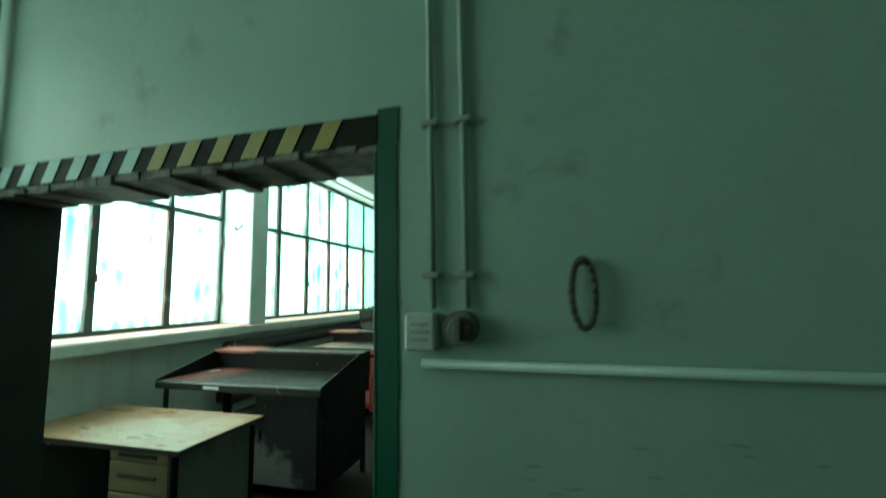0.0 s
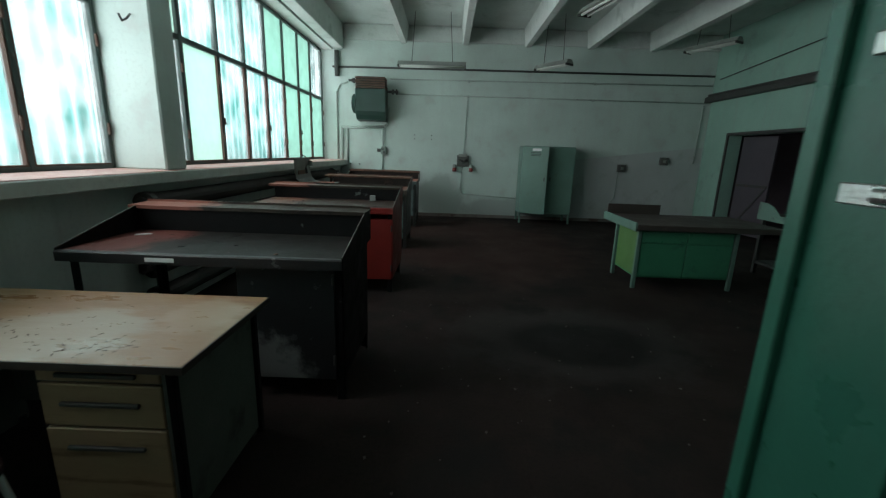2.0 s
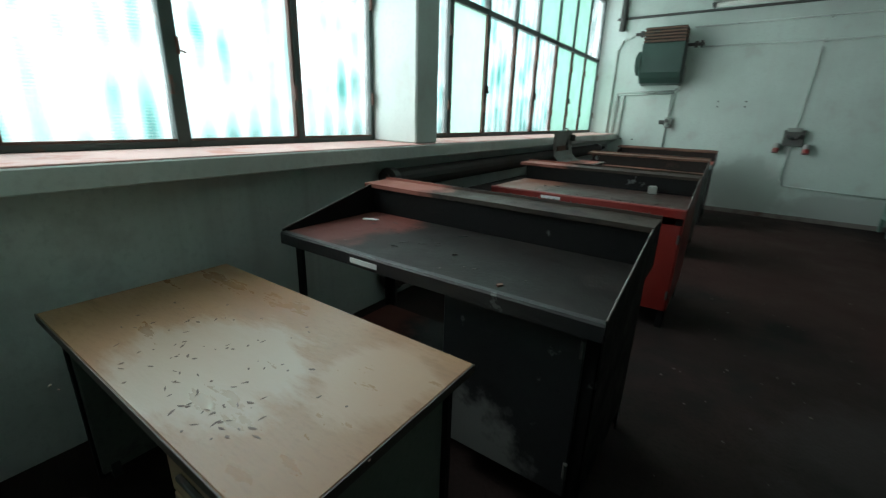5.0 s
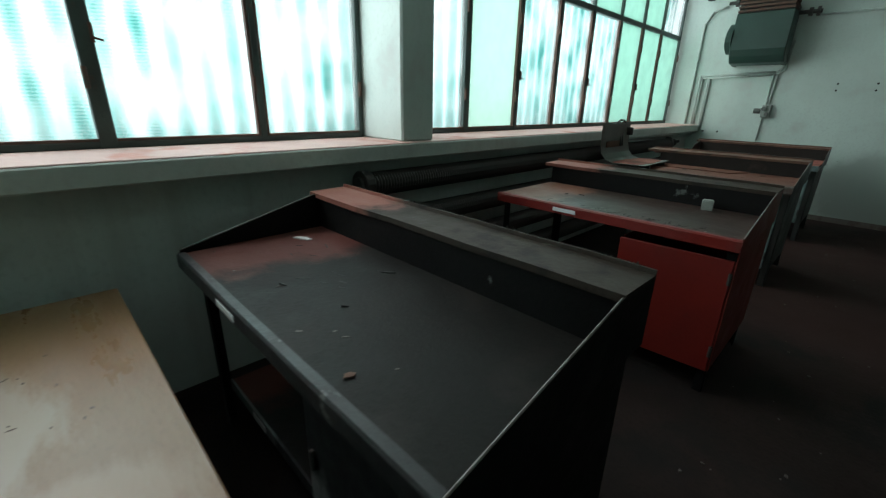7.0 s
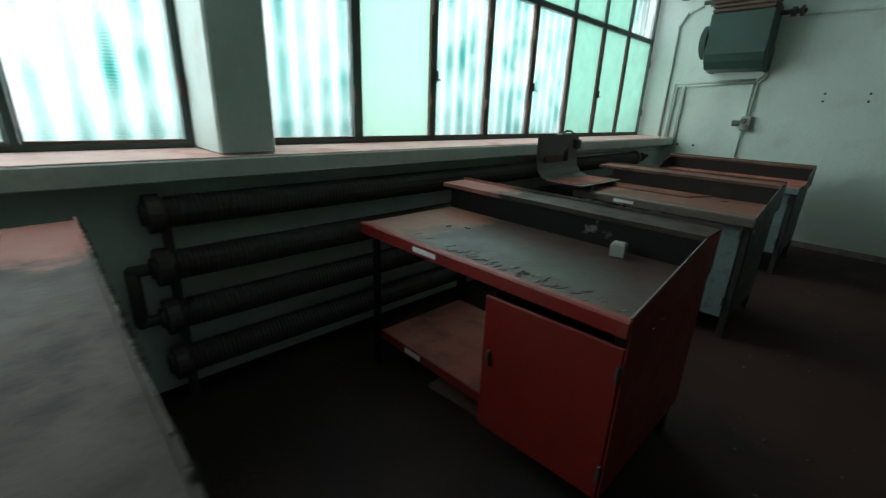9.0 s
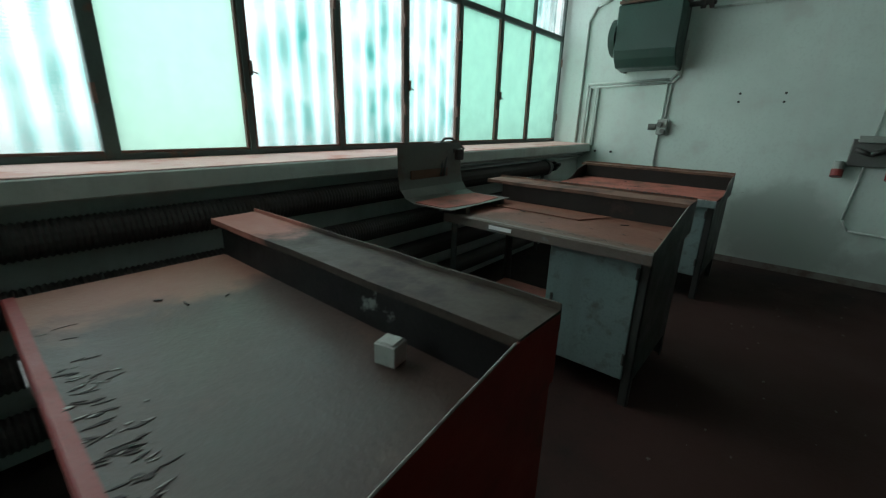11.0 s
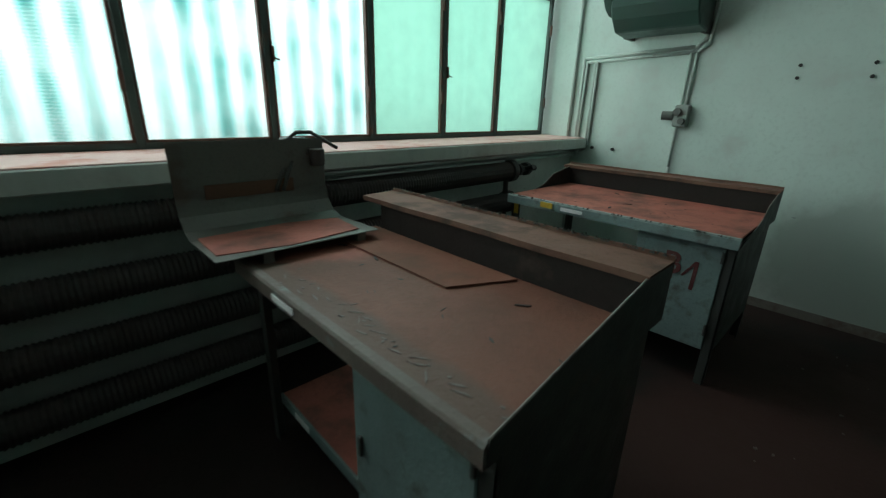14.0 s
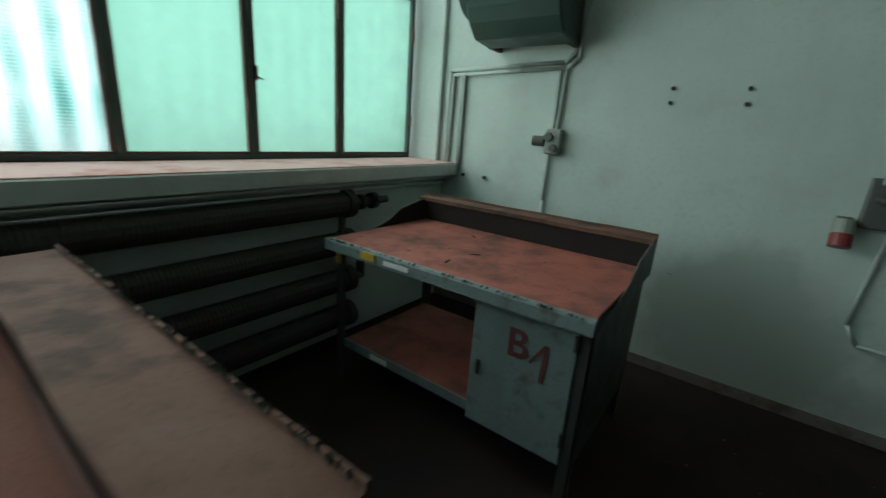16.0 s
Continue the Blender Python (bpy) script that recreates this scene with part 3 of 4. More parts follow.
b4 = bench(-3.09, -1.70, 8.40, 9.30, 0.86, 1.0, M_GREYSTEEL, M_REDDUST, M_LEDGE, M_BLUEGREY, M_RUSTSHADE, "chipped blue-grey steel workbench covered in red dust", cab=0.47, led_w=0.09, curved=True, cab_low=0.22, shelf_z=0.24)


def painted_text(text, size, m, parent, material):
    c = bpy.data.curves.new("painted_mark", "FONT")
    c.body, c.size, c.extrude = text, size, 0.0006
    c.offset = 0.003
    o = new("painted_mark", c)
    dg = bpy.context.evaluated_depsgraph_get()
    me = bpy.data.meshes.new_from_object(o.evaluated_get(dg))
    bpy.data.objects.remove(o)
    me.materials.append(material)
    t = new("painted_mark", me)
    t.parent = parent
    t.matrix_basis = m
    return t


painted_text("B", 0.17, pose(0.365, -0.412, 0.60, 90, 0, 0), b4, M_REDMARK)
Part().prism([(0.465, 0.600), (0.475, 0.595), (0.520, 0.660), (0.515, 0.530), (0.535, 0.530), (0.540, 0.690), (0.520, 0.690)], "y", -0.4125, -0.4105).done("painted_mark", M_REDMARK, b4, wob=0.004)
Part().box(-0.42, -0.33, -0.4695, -0.4655, 0.82, 0.855).done("yellow_tape", M_YELLOW, b4)
Part().box(-0.675, -0.64, -0.405, -0.4005, 0.72, 0.79).done("yellow_tape", M_YELLOW, b4)

# ---------------------------------------------------------------- desk


def desk():
    d = root("desk", -2.62, 2.135, 0, "old office desk with worn tan veneer top and drawers", "desk")
    Part().box(-0.67, 0.67, -0.33, 0.33, 0.676, 0.702).done("top", M_WOODTOP, d, bevel=0.003)
    Part().box(-0.673, 0.673, -0.334, -0.3302, 0.674, 0.7015).box(0.6702, 0.674, -0.33, 0.33, 0.674, 0.7015).done("edge_strip", M_EDGE, d)
    Part().box(0.57, 0.60, -0.29, 0.30, 0.03, 0.674).done("side_panel", M_DESKSIDE, d, bevel=0.003)
    Part().box(-0.60, -0.57, -0.29, 0.30, 0.03, 0.674).done("side_panel", M_DESKSIDE, d, bevel=0.003)
    Part().box(-0.57, 0.57, 0.26, 0.28, 0.15, 0.674).done("back_panel", M_DESKSIDE, d)
    Part().box(0.14, 0.57, -0.27, 0.26, 0.06, 0.672).done("pedestal", M_DESKSIDE, d)
    for z0, z1 in ((0.61, 0.667), (0.44, 0.60), (0.09, 0.43)):
        dr = Part().box(0.145, 0.565, -0.29, -0.271, z0, z1).done("drawer", M_DRAWER, d, bevel=0.004)
        zc = z1 - 0.07 if z1 - z0 > 0.1 else (z0 + z1) / 2
        Part().box(0.22, 0.49, -0.305, -0.2905, zc - 0.008, zc + 0.008).done("handle", M_DARKPIPE, dr, bevel=0.003)
    for xx in (-0.604, 0.602):
        for yy in (-0.30, 0.28):
            Part().box(xx - 0.012, xx + 0.016, yy, yy + 0.028, 0.0, 0.672).done("post", M_BLACK, d, bevel=0.003)
    for xx in (-0.59, 0.56):
        for yy in (-0.265, 0.245):
            Part().box(xx, xx + 0.03, yy, yy + 0.03, 0, 0.06).done("foot", M_DARK, d)
    return d


desk()


def locker():
    k = root("locker", 0.96, 9.64, 0, "dented pale green steel locker with one door ajar", "locker")
    p = Part().box(-0.54, -0.53, -0.25, 0.25, 0.2, 1.6).box(0.53, 0.54, -0.25, 0.25, 0.2, 1.6).box(-0.53, 0.53, 0.24, 0.25, 0.2, 1.6)
    p.box(-0.53, 0.53, -0.25, 0.24, 1.59, 1.6).box(-0.53, 0.53, -0.25, 0.24, 0.2, 0.215).box(-0.53, 0.53, -0.24, 0.24, 1.25, 1.26).box(-0.006, 0.006, -0.24, 0.24, 0.215, 1.59)
    p.done("body", M_LOCKER, k, bevel=0.002)
    d = Part().box(0, 0.53, -0.02, 0, 0.22, 1.585).box(0.02, 0.51, -0.024, -0.021, 0.26, 1.30).done("door", M_LOCKER, k, bevel=0.004, m=pose(-0.54, -0.252, 0, 0, 0, -24))
    e = Part().box(-0.53, 0, -0.02, 0, 0.22, 1.585).box(-0.51, -0.02, -0.024, -0.021, 0.26, 1.30).done("door", M_LOCKER, k, bevel=0.004, m=pose(0.535, -0.252, 0, 0, 0, -3))
    Part().box(-0.49, -0.47, -0.04, -0.021, 0.9, 0.98).done("handle", M_DARKPIPE, e)
    for z in (1.40, 1.43, 1.46):
        Part().box(0.17, 0.37, -0.0245, -0.0205, z, z + 0.012).done("vent_slot", M_DARK, d)
    Part().box(0.20, 0.38, -0.026, -0.0205, 1.50, 1.55).done("name_card", M_LABEL, d)
    Part().box(0.47, 0.49, -0.04, -0.021, 0.9, 0.98).done("handle", M_DARKPIPE, d)
    for xx in (-0.54, 0.50):
        for yy in (-0.25, 0.21):
            Part().box(xx, xx + 0.04, yy, yy + 0.04, 0, 0.2).done("leg", M_LOCKER, k)


locker()


def green_bench():
    g = root("cabinet_workbench", 1.52, 5.35, 0, "green enamel cabinet workbench with dark wooden top", "workbench")
    Part().box(-0.52, 0.52, -0.28, 0.28, 0.12, 0.66).done("body", M_GREEN, g, bevel=0.005)
    Part().box(-0.525, -0.5205, -0.25, 0.25, 0.14, 0.63).done("side_panel", M_LIME, g)
    for a, b in ((-0.5, -0.005), (0.005, 0.5)):
        Part().box(a, b, -0.298, -0.281, 0.52, 0.645).done("drawer", M_GREEN, g, bevel=0.004)
        Part().box(a, b, -0.298, -0.281, 0.14, 0.51).done("door", M_GREEN, g, bevel=0.004)
    for xx in (-0.55, 0.51):
        for yy in (-0.31, 0.27):
            Part().box(xx, xx + 0.04, yy, yy + 0.04, 0, 0.67).done("leg", M_DIMGREEN, g, bevel=0.003)
    Part().box(-0.62, 0.95, -0.42, 0.50, 0.67, 0.73).done("top", M_DARKTOP, g, bevel=0.006)
    Part().box(-0.64, -0.6201, -0.42, 0.50, 0.66, 0.755).done("edge_rail", M_DIMGREEN, g, bevel=0.003)
    Part().box(-0.60, 0.05, 0.48, 0.50, 0.73, 0.85).done("back_board", M_DARKTOP, g)


green_bench()


def side_bench():
    s = root("steel_workbench", 3.6, 5.5, 0, "grey-green steel workbench with low shelf by the wall", "workbench")
    Part().box(-0.70, 0.72, -0.42, 0.45, 0.74, 0.78).done("top", M_DARKTOP, s, bevel=0.004)
    Part().prism([(-0.42, 0.71), (-0.42, 0.785), (0.08, 0.79), (0.2, 0.88), (0.3, 0.92), (0.45, 0.93), (0.45, 0.71)], "x", -0.715, -0.7005).done("cheek", M_DIMGREEN, s)
    for xx in (-0.68, 0.65):
        for yy in (-0.38, 0.38):
            Part().box(xx, xx + 0.045, yy, yy + 0.045, 0, 0.74).done("leg", M_GREYSTEEL, s, bevel=0.003)
    Part().box(-0.68, 0.69, -0.38, 0.42, 0.14, 0.17).done("shelf", M_GREYSTEEL, s)
    Part().box(-0.2, 0.68, -0.36, 0.40, 0.30, 0.735).done("drawer_unit", M_HEATER, s, bevel=0.004)


side_bench()

# ---------------------------------------------------------------- radiators


def ribbed_tube(z, y0, y1, r=0.075):
    bm = bmesh.new()
    n, seg = int((y1 - y0) / 0.011), 14
    rings = []
    for i in range(n + 1):
        y = y0 + (y1 - y0) * i / n
        rr = r * (1.0 if i % 2 else 0.88)
        rings.append([bm.verts.new((rr * math.cos(k * 2 * math.pi / seg), y, rr * math.sin(k * 2 * math.pi / seg))) for k in range(seg)])
    for a, b in zip(rings, rings[1:]):
        for k in range(seg):
            bm.faces.new((a[k], b[k], b[(k + 1) % seg], a[(k + 1) % seg]))
    bm.faces.new(rings[0])
    bm.faces.new(rings[-1][::-1])
    me = bpy.data.meshes.new("ribbed_tube")
    bm.to_mesh(me)
    bm.free()
    me.materials.append(M_RAD)
    return me


def radiator(y0, y1):
    r = root("radiator", -3.40, (y0 + y1) / 2, 0, "dark cast-iron ribbed tube radiator under the sill", "radiator")
    h = (y1 - y0) / 2
    for z in (0.95, 0.70, 0.45, 0.20):
        t = new("ribbed_tube", ribbed_tube(z, -h, h))
        t.parent = r
        t.location = (0, 0, z)
    for yy in (-h, h):
        p = Part()
        for z in (0.95, 0.70, 0.45, 0.20):
            p.rod((0, yy - 0.03, z), (0, yy + 0.03, z), 0.088, 18).rod((0, yy - 0.05, z), (0, yy + 0.05, z), 0.05, 12)
        p.done("flange", M_RAD, r, bevel=0.004)
        Part().rod((0, yy * 0.985, 0.0), (0, yy * 0.985, 0.95), 0.022, 10).done("end_stand", M_RAD, r)
        Part().pipe([(0, yy + yy / h * 0.05, 0.70), (0, yy + yy / h * 0.12, 0.70), (0, yy + yy / h * 0.12, 0.45), (0, yy + yy / h * 0.05, 0.45)], 0.028).done("return_bend", M_RAD, r, smooth=True)
    Part().rod((0, h, 0.95), (0, h + 0.35, 0.95), 0.025, 10).rod((0, h + 0.10, 0.95), (0, h + 0.13, 0.95), 0.05, 12).rod((0, h + 0.2, 0.95), (0, h + 0.24, 0.95), 0.055, 12).rod((0, h + 0.2, 0.95), (0.09, h + 0.2, 0.98), 0.02, 8).done("valve", M_DARKPIPE, r)


radiator(3.72, 8.80)

# ---------------------------------------------------------------- loose things on and by the benches


def guard_tray():
    """Bent sheet-metal guard: upright plate curving into a shallow tray."""
    g = root("sheet_metal_tray", -2.98, 6.74, 0.900, "bent dull sheet-metal guard tray with red dust, on the workbench", "tray")
    prof = [(-0.27, 0.36), (-0.26, 0.14), (-0.24, 0.07), (-0.19, 0.02), (-0.12, 0.0), (0.19, 0.004)]
    back = [(x - 0.004, z - 0.003) for x, z in prof[::-1]]
    p = Part()
    for (a, c), (d, e) in zip(prof, prof[1:]):
        p.prism([(a, c), (d, e), (d - 0.003, e + 0.003), (a + 0.003, c + 0.003)], "y", -0.33, 0.33)
    p.done("plate", M_PLATE, g)
    Part().prism([(-0.15, -0.30), (0.12, -0.31), (0.17, -0.05), (0.14, 0.26), (-0.08, 0.28), (-0.15, 0.05)], "z", 0.0045, 0.009).done("dust_layer", M_REDDUST, g, wob=0.004)
    for yy in (-0.15, 0.25):
        Part().box(0.10, 0.18, yy - 0.02, yy + 0.02, -0.040, 0.001).done("foot", M_PLATE, g)
    Part().box(-0.256, -0.25, -0.22, 0.16, 0.13, 0.19).done("rusty_strip", mat("rust_strip", (0.11, 0.055, 0.03), 0.7, spots=(0.06, 0.035, 0.02)), g)


guard_tray()


def gearbox():
    g = root("clamp_motor", -3.24, 6.98, SILL + 0.003, "small grimy motor with a bent tube arm on the sill", "motor")
    Part().box(-0.15, -0.08, -0.07, 0.06, 0.0, 0.075).done("body", M_GREYSTEEL, g, bevel=0.01)
    Part().box(-0.08, 0.0, 0.0, 0.09, -0.0, 0.035).rod((0.01, 0.05, -0.05), (0.01, 0.05, 0.03), 0.035, 12).done("clamp", M_RAD, g, bevel=0.005)
    Part().pipe([(-0.11, -0.06, 0.05), (-0.09, 0.0, 0.10), (-0.08, 0.07, 0.10), (-0.06, 0.2, 0.02)], 0.009).done("tube", M_DARKPIPE, g, smooth=True)
    Part().pipe([(-0.08, -0.03, 0.05), (-0.02, -0.10, -0.03), (0.025, -0.17, -0.15)], 0.009).pipe([(-0.08, -0.01, 0.05), (-0.01, -0.07, -0.03), (0.03, -0.14, -0.15)], 0.009).done("arm", M_DARKPIPE, g, smooth=True)


gearbox()

board = Part().prism([(-0.46, -0.16), (0.29, -0.15), (0.40, 0.085), (-0.46, 0.085)], "z", 0, 0.006).done("hardboard_sheet", mat("hardboard", (0.185, 0.082, 0.056), 0.8, spec=0.15, spots=(0.12, 0.065, 0.047), spot_at=0.5, spot_scale=3))
board.matrix_basis = pose(-2.50, 7.08, 0.862, 0, 0, -1)
tagged(board, "loose brown hardboard sheet lying on the dusty workbench", "board")

cup = Part().box(-0.03, 0.03, -0.026, 0.026, 0, 0.055).box(-0.025, 0.025, -0.022, 0.022, 0.055, 0.06).done("small_carton", M_GREYBOX, bevel=0.004)
cup.matrix_basis = pose(-1.93, 5.12, 0.862, 0, 0, 12)
tagged(cup, "small pale carton standing on the red workbench", "box")


def scrap(x, y, z, sx, sy, rz, m, label):
    o = Part()
    o.prism([(-sx, -sy), (sx * 0.7, -sy * 0.8), (sx, sy * 0.4), (0.1 * sx, sy), (-sx * 0.8, sy * 0.5)], "z", 0, 0.004)
    ob = o.done("scrap", m)
    ob.matrix_basis = pose(x, y, z + 0.001, 0, 0, rz)
    tagged(ob, label, "scrap")


scrap(-3.0, 3.12, 0.84, 0.045, 0.015, 20, M_LABEL, "crumpled white plastic scrap on the black workbench")
scrap(-2.02, 2.74, 0.84, 0.014, 0.01, 60, M_LEDGE, "grey crumb of plaster on the black workbench")
rng = random.Random(4)
for (bx0, bx1, by0, by1, z) in ((-2.8, -1.9, 2.8, 3.2, 0.84), (-2.9, -1.9, 6.6, 7.1, 0.86), (-2.9, -1.9, 8.5, 9.1, 0.86), (-2.9, -1.9, 4.7, 5.1, 0.86)):
    for _ in range(3):
        scrap(rng.uniform(bx0, bx1), rng.uniform(by0, by1), z, rng.uniform(0.008, 0.03), rng.uniform(0.0015, 0.005), rng.uniform(0, 180), M_DARK, "dark flake of dirt on a workbench top")


def floor_board(x, y, w, d, rz, rx):
    o = Part().prism([(-w, -d), (w * 0.96, -d), (w, d * 0.9), (-w * 0.9, d)], "z", 0, 0.018).done("board", M_LEDGE, bevel=0.002)
    o.matrix_basis = pose(x, y, 0.004 + d * abs(math.sin(radians(rx))), rx, 0, rz)
    tagged(o, "dusty reddish scrap board lying under the red workbench", "board", "boards under the bench")


floor_board(-2.42, 4.80, 0.22, 0.10, 4, 8)
floor_board(-2.40, 5.02, 0.20, 0.09, -5, 0)


def stool():
    s = root("stool", -2.56, 1.58, 0, "brown padded stool with chromed tube legs by the desk", "stool")
    Part().rod((0, 0, 0.40), (0, 0, 0.43), 0.15, 24).done("seat", mat("brown_vinyl", (0.03, 0.014, 0.011), 0.8, spec=0.12), s, bevel=0.008)
    for a in (45, 135, 225, 315):
        c, d = math.cos(radians(a)), math.sin(radians(a))
        Part().pipe([(0.11 * c, 0.11 * d, 0.40), (0.135 * c, 0.135 * d, 0.38), (0.19 * c, 0.19 * d, 0.0)], 0.011).done("leg", M_CHROME, s, smooth=True)


stool()

# ---------------------------------------------------------------- end wall fittings


def heater():
    h = root("air_heater", -2.76, END_Y, 2.0, "dark green wall-mounted air heater with finned top", "heater")
    Part().prism([(-0.42, 0.10), (-0.34, 0.02), (-0.14, 0.0), (-0.14, 0.62), (-0.46, 0.62), (-0.46, 0.18)], "x", -0.30, 0.32).done("casing", M_HEATER, h, bevel=0.01)
    Part().rod((-0.30, -0.30, 0.33), (-0.36, -0.30, 0.33), 0.19, 24).rod((-0.36, -0.30, 0.33), (-0.38, -0.30, 0.33), 0.15, 24).done("fan_ring", M_HEATER, h)
    for k in range(5):
        Part().box(-0.29, 0.31, -0.48 , -0.16, 0.63 + 0.045 * k, 0.655 + 0.045 * k).done("fin", M_RUSTFRAME, h)
    Part().box(-0.28, 0.30, -0.44, -0.18, 0.62, 0.85).done("coil", M_DARK, h)
    Part().box(-0.30, -0.27, -0.16, -0.002, 0.0, 0.7).done("bracket", M_DARKPIPE, h)
    Part().box(0.27, 0.30, -0.16, -0.002, 0.0, 0.7).done("bracket", M_DARKPIPE, h)
    Part().pipe([(0.32, -0.2, 0.60), (0.55, -0.2, 0.60)], 0.025).rod((0.42, -0.2, 0.60), (0.46, -0.2, 0.60), 0.05, 12).rod((0.5, -0.2, 0.60), (0.53, -0.2, 0.60), 0.055, 12).done("valve", M_DARKPIPE, h)
    Part().pipe([(-0.30, -0.2, 0.80), (-0.48, -0.2, 0.80)], 0.025).rod((-0.40, -0.2, 0.80), (-0.36, -0.2, 0.80), 0.05, 12).done("valve", M_DARKPIPE, h)


heater()


def pipe_run(name, pts, r, m, label, cat="pipe"):
    ob = Part().pipe(pts, r, 10).done(name, m, smooth=True)
    tagged(ob, label, cat, "", "structure")
    return ob


W = END_Y - 0.018
pipe_run("conduit", [(-3.55, W, SILL + 0.004), (-3.55, W, 2.6), (-3.46, W, 2.75), (-3.30, W, 2.80)], 0.015, M_PIPE, "painted conduit up the end wall")
pipe_run("conduit", [(-3.46, W, SILL + 0.004), (-3.46, W, 1.89), (-2.54, W, 1.92), (-2.48, W, 1.97), (-2.46, W, 2.3)], 0.014, M_PIPE, "painted conduit below the heater")
pipe_run("conduit", [(-3.44, W, SILL + 0.004), (-3.43, W, 1.855), (-2.52, W, 1.885), (-2.45, W, 1.94), (-2.43, W, 2.3)], 0.013, M_PIPE, "painted conduit below the heater")
pipe_run("conduit", [(-2.56, W, 1.90), (-2.57, W, 1.0), (-2.58, W, 0.3)], 0.012, M_PIPE, "painted conduit to the socket")
pipe_run("conduit", [(-2.52, W, 1.90), (-2.53, W, 1.5)], 0.012, M_PIPE, "painted conduit to the socket")
pipe_run("heating_pipe", [(-3.62, W, 3.09), (4.38, W, 3.14)], 0.020, M_DARKPIPE, "dark thin pipe along the end wall")
pipe_run("conduit", [(-2.4, W, 2.88), (RIGHT_X - 0.03, W, 2.95)], 0.013, M_PIPE, "painted conduit along the end wall")
pipe_run("conduit", [(-2.25, W - 0.03, 2.58), (RIGHT_X - 0.03, W, 2.60)], 0.013, M_PIPE, "painted conduit along the end wall")
pipe_run("conduit", [(-0.76, W, 2.5), (-0.78, W, 1.75), (-0.80, W, 1.35)], 0.007, M_PIPE, "thin cable down the end wall")
pipe_run("conduit", [(-0.80, W, 1.2), (-0.84, W, 0.62), (-0.78, W, 0.52), (0.45, W, 0.46)], 0.010, M_PIPE, "painted conduit along the end wall")
for px, pz in ((-3.42, 1.065), (-3.44, 1.025)):
    pipe_run("conduit", [(px, 6.9, pz - 0.01), (px, END_Y - 0.06, pz), (px + 0.03, W - 0.01, pz + 0.03), (px + 0.09, W, pz + 0.06), (px + 0.09, W, 1.86)], 0.012, M_PIPE, "painted conduit under the sill and up the corner")
pipe_run("heating_pipe", [(-3.52, W - 0.03, 2.9), (-3.52, W - 0.03, 3.4)], 0.05, M_DARKPIPE, "dark riser stub in the corner")
for px, pz in ((-0.74, 2.89), (-0.74, 2.585), (1.9, 2.92), (1.9, 2.59)):
    c = Part().box(px - 0.02, px + 0.02, END_Y - 0.05, END_Y - 0.001, pz - 0.03, pz + 0.02).done("pipe_clip", M_PIPE, bevel=0.004)
    tagged(c, "painted pipe clip on the end wall", "clip", "pipe clips", "structure")


def socket(x, z, kind):
    s = root("socket_box", x, END_Y, z, "grey wall socket with grimy switch on the end wall", "socket")
    Part().box(-0.05, 0.06, -0.075, -0.001, -0.085, 0.085).done("body", M_GREYBOX, s, bevel=0.01)
    Part().rod((-0.06, -0.05, 0.0), (-0.14, -0.06, 0.0), 0.035, 14).rod((-0.02, -0.076, 0.03), (-0.02, -0.10, 0.03), 0.03, 12).rod((0.02, -0.076, -0.04), (0.02, -0.10, -0.04), 0.025, 12).done("plug", M_BOX, s)
    return s


socket(-2.54, 1.41, 0)
s = root("power_panel", -0.80, END_Y, 1.25, "dark bakelite power panel with two red round sockets", "socket")
Part().box(-0.13, 0.13, -0.06, -0.001, -0.13, 0.11).done("plate", M_BOX, s, bevel=0.006)
Part().box(-0.10, 0.08, -0.09, -0.061, 0.08, 0.14).done("cap", M_GREYBOX, s, bevel=0.006)
Part().pipe([(-0.10, -0.08, 0.02), (0.0, -0.09, -0.02), (0.10, -0.08, 0.03)], 0.02).done("cables", M_DARKPIPE, s, smooth=True)
for dx in (-0.18, 0.18):
    Part().rod((dx, -0.07, -0.10), (dx, -0.09, -0.17), 0.042, 16).done("socket_body", M_GREYBOX, s)
    Part().rod((dx, -0.088, -0.17), (dx, -0.11, -0.23), 0.045, 16).done("socket_cap", M_RED, s)
    Part().box(dx - 0.03, dx + 0.03, -0.06, -0.001, -0.17, -0.09).done("bracket", M_BOX, s)
for x, z in ((2.68, 1.2), (3.58, 1.38)):
    s = root("switch_box", x, END_Y, z, "dark switch box on the end wall", "switch", "switch boxes")
    Part().box(-0.09, 0.09, -0.06, -0.001, -0.08, 0.08).done("body", M_BOX, s, bevel=0.01)
    Part().box(-0.03, 0.03, -0.08, -0.061, -0.03, 0.03).done("knob", M_GREYBOX, s, bevel=0.005)
pipe_run("conduit", [(2.62, W, 1.12), (2.60, W, 0.55), (2.52, W, 0.45), (2.50, W, 0.1)], 0.010, M_PIPE, "thin cable below the switch box")
pipe_run("conduit", [(4.25, W, 2.55), (4.22, W, 1.35)], 0.014, M_PIPE, "painted conduit by the corner")
for x, z in ((-1.87, 1.76), (-1.87, 1.68), (-1.50, 1.76), (-1.50, 1.68)):
    o = Part().rod((x, END_Y - 0.012, z), (x, END_Y + 0.002, z), 0.012, 8).done("wall_plug", M_DARK)
    tagged(o, "dark broken wall plug in the plaster", "wall plug", "wall plugs")
for x in (-3.28, -3.08):
    o = Part().rod((x, END_Y - 0.02, 1.10), (x, END_Y + 0.002, 1.10), 0.014, 8).done("wall_bolt", M_DARK)
    tagged(o, "dark bolt in the end wall above the workbench", "bolt", "wall bolts")
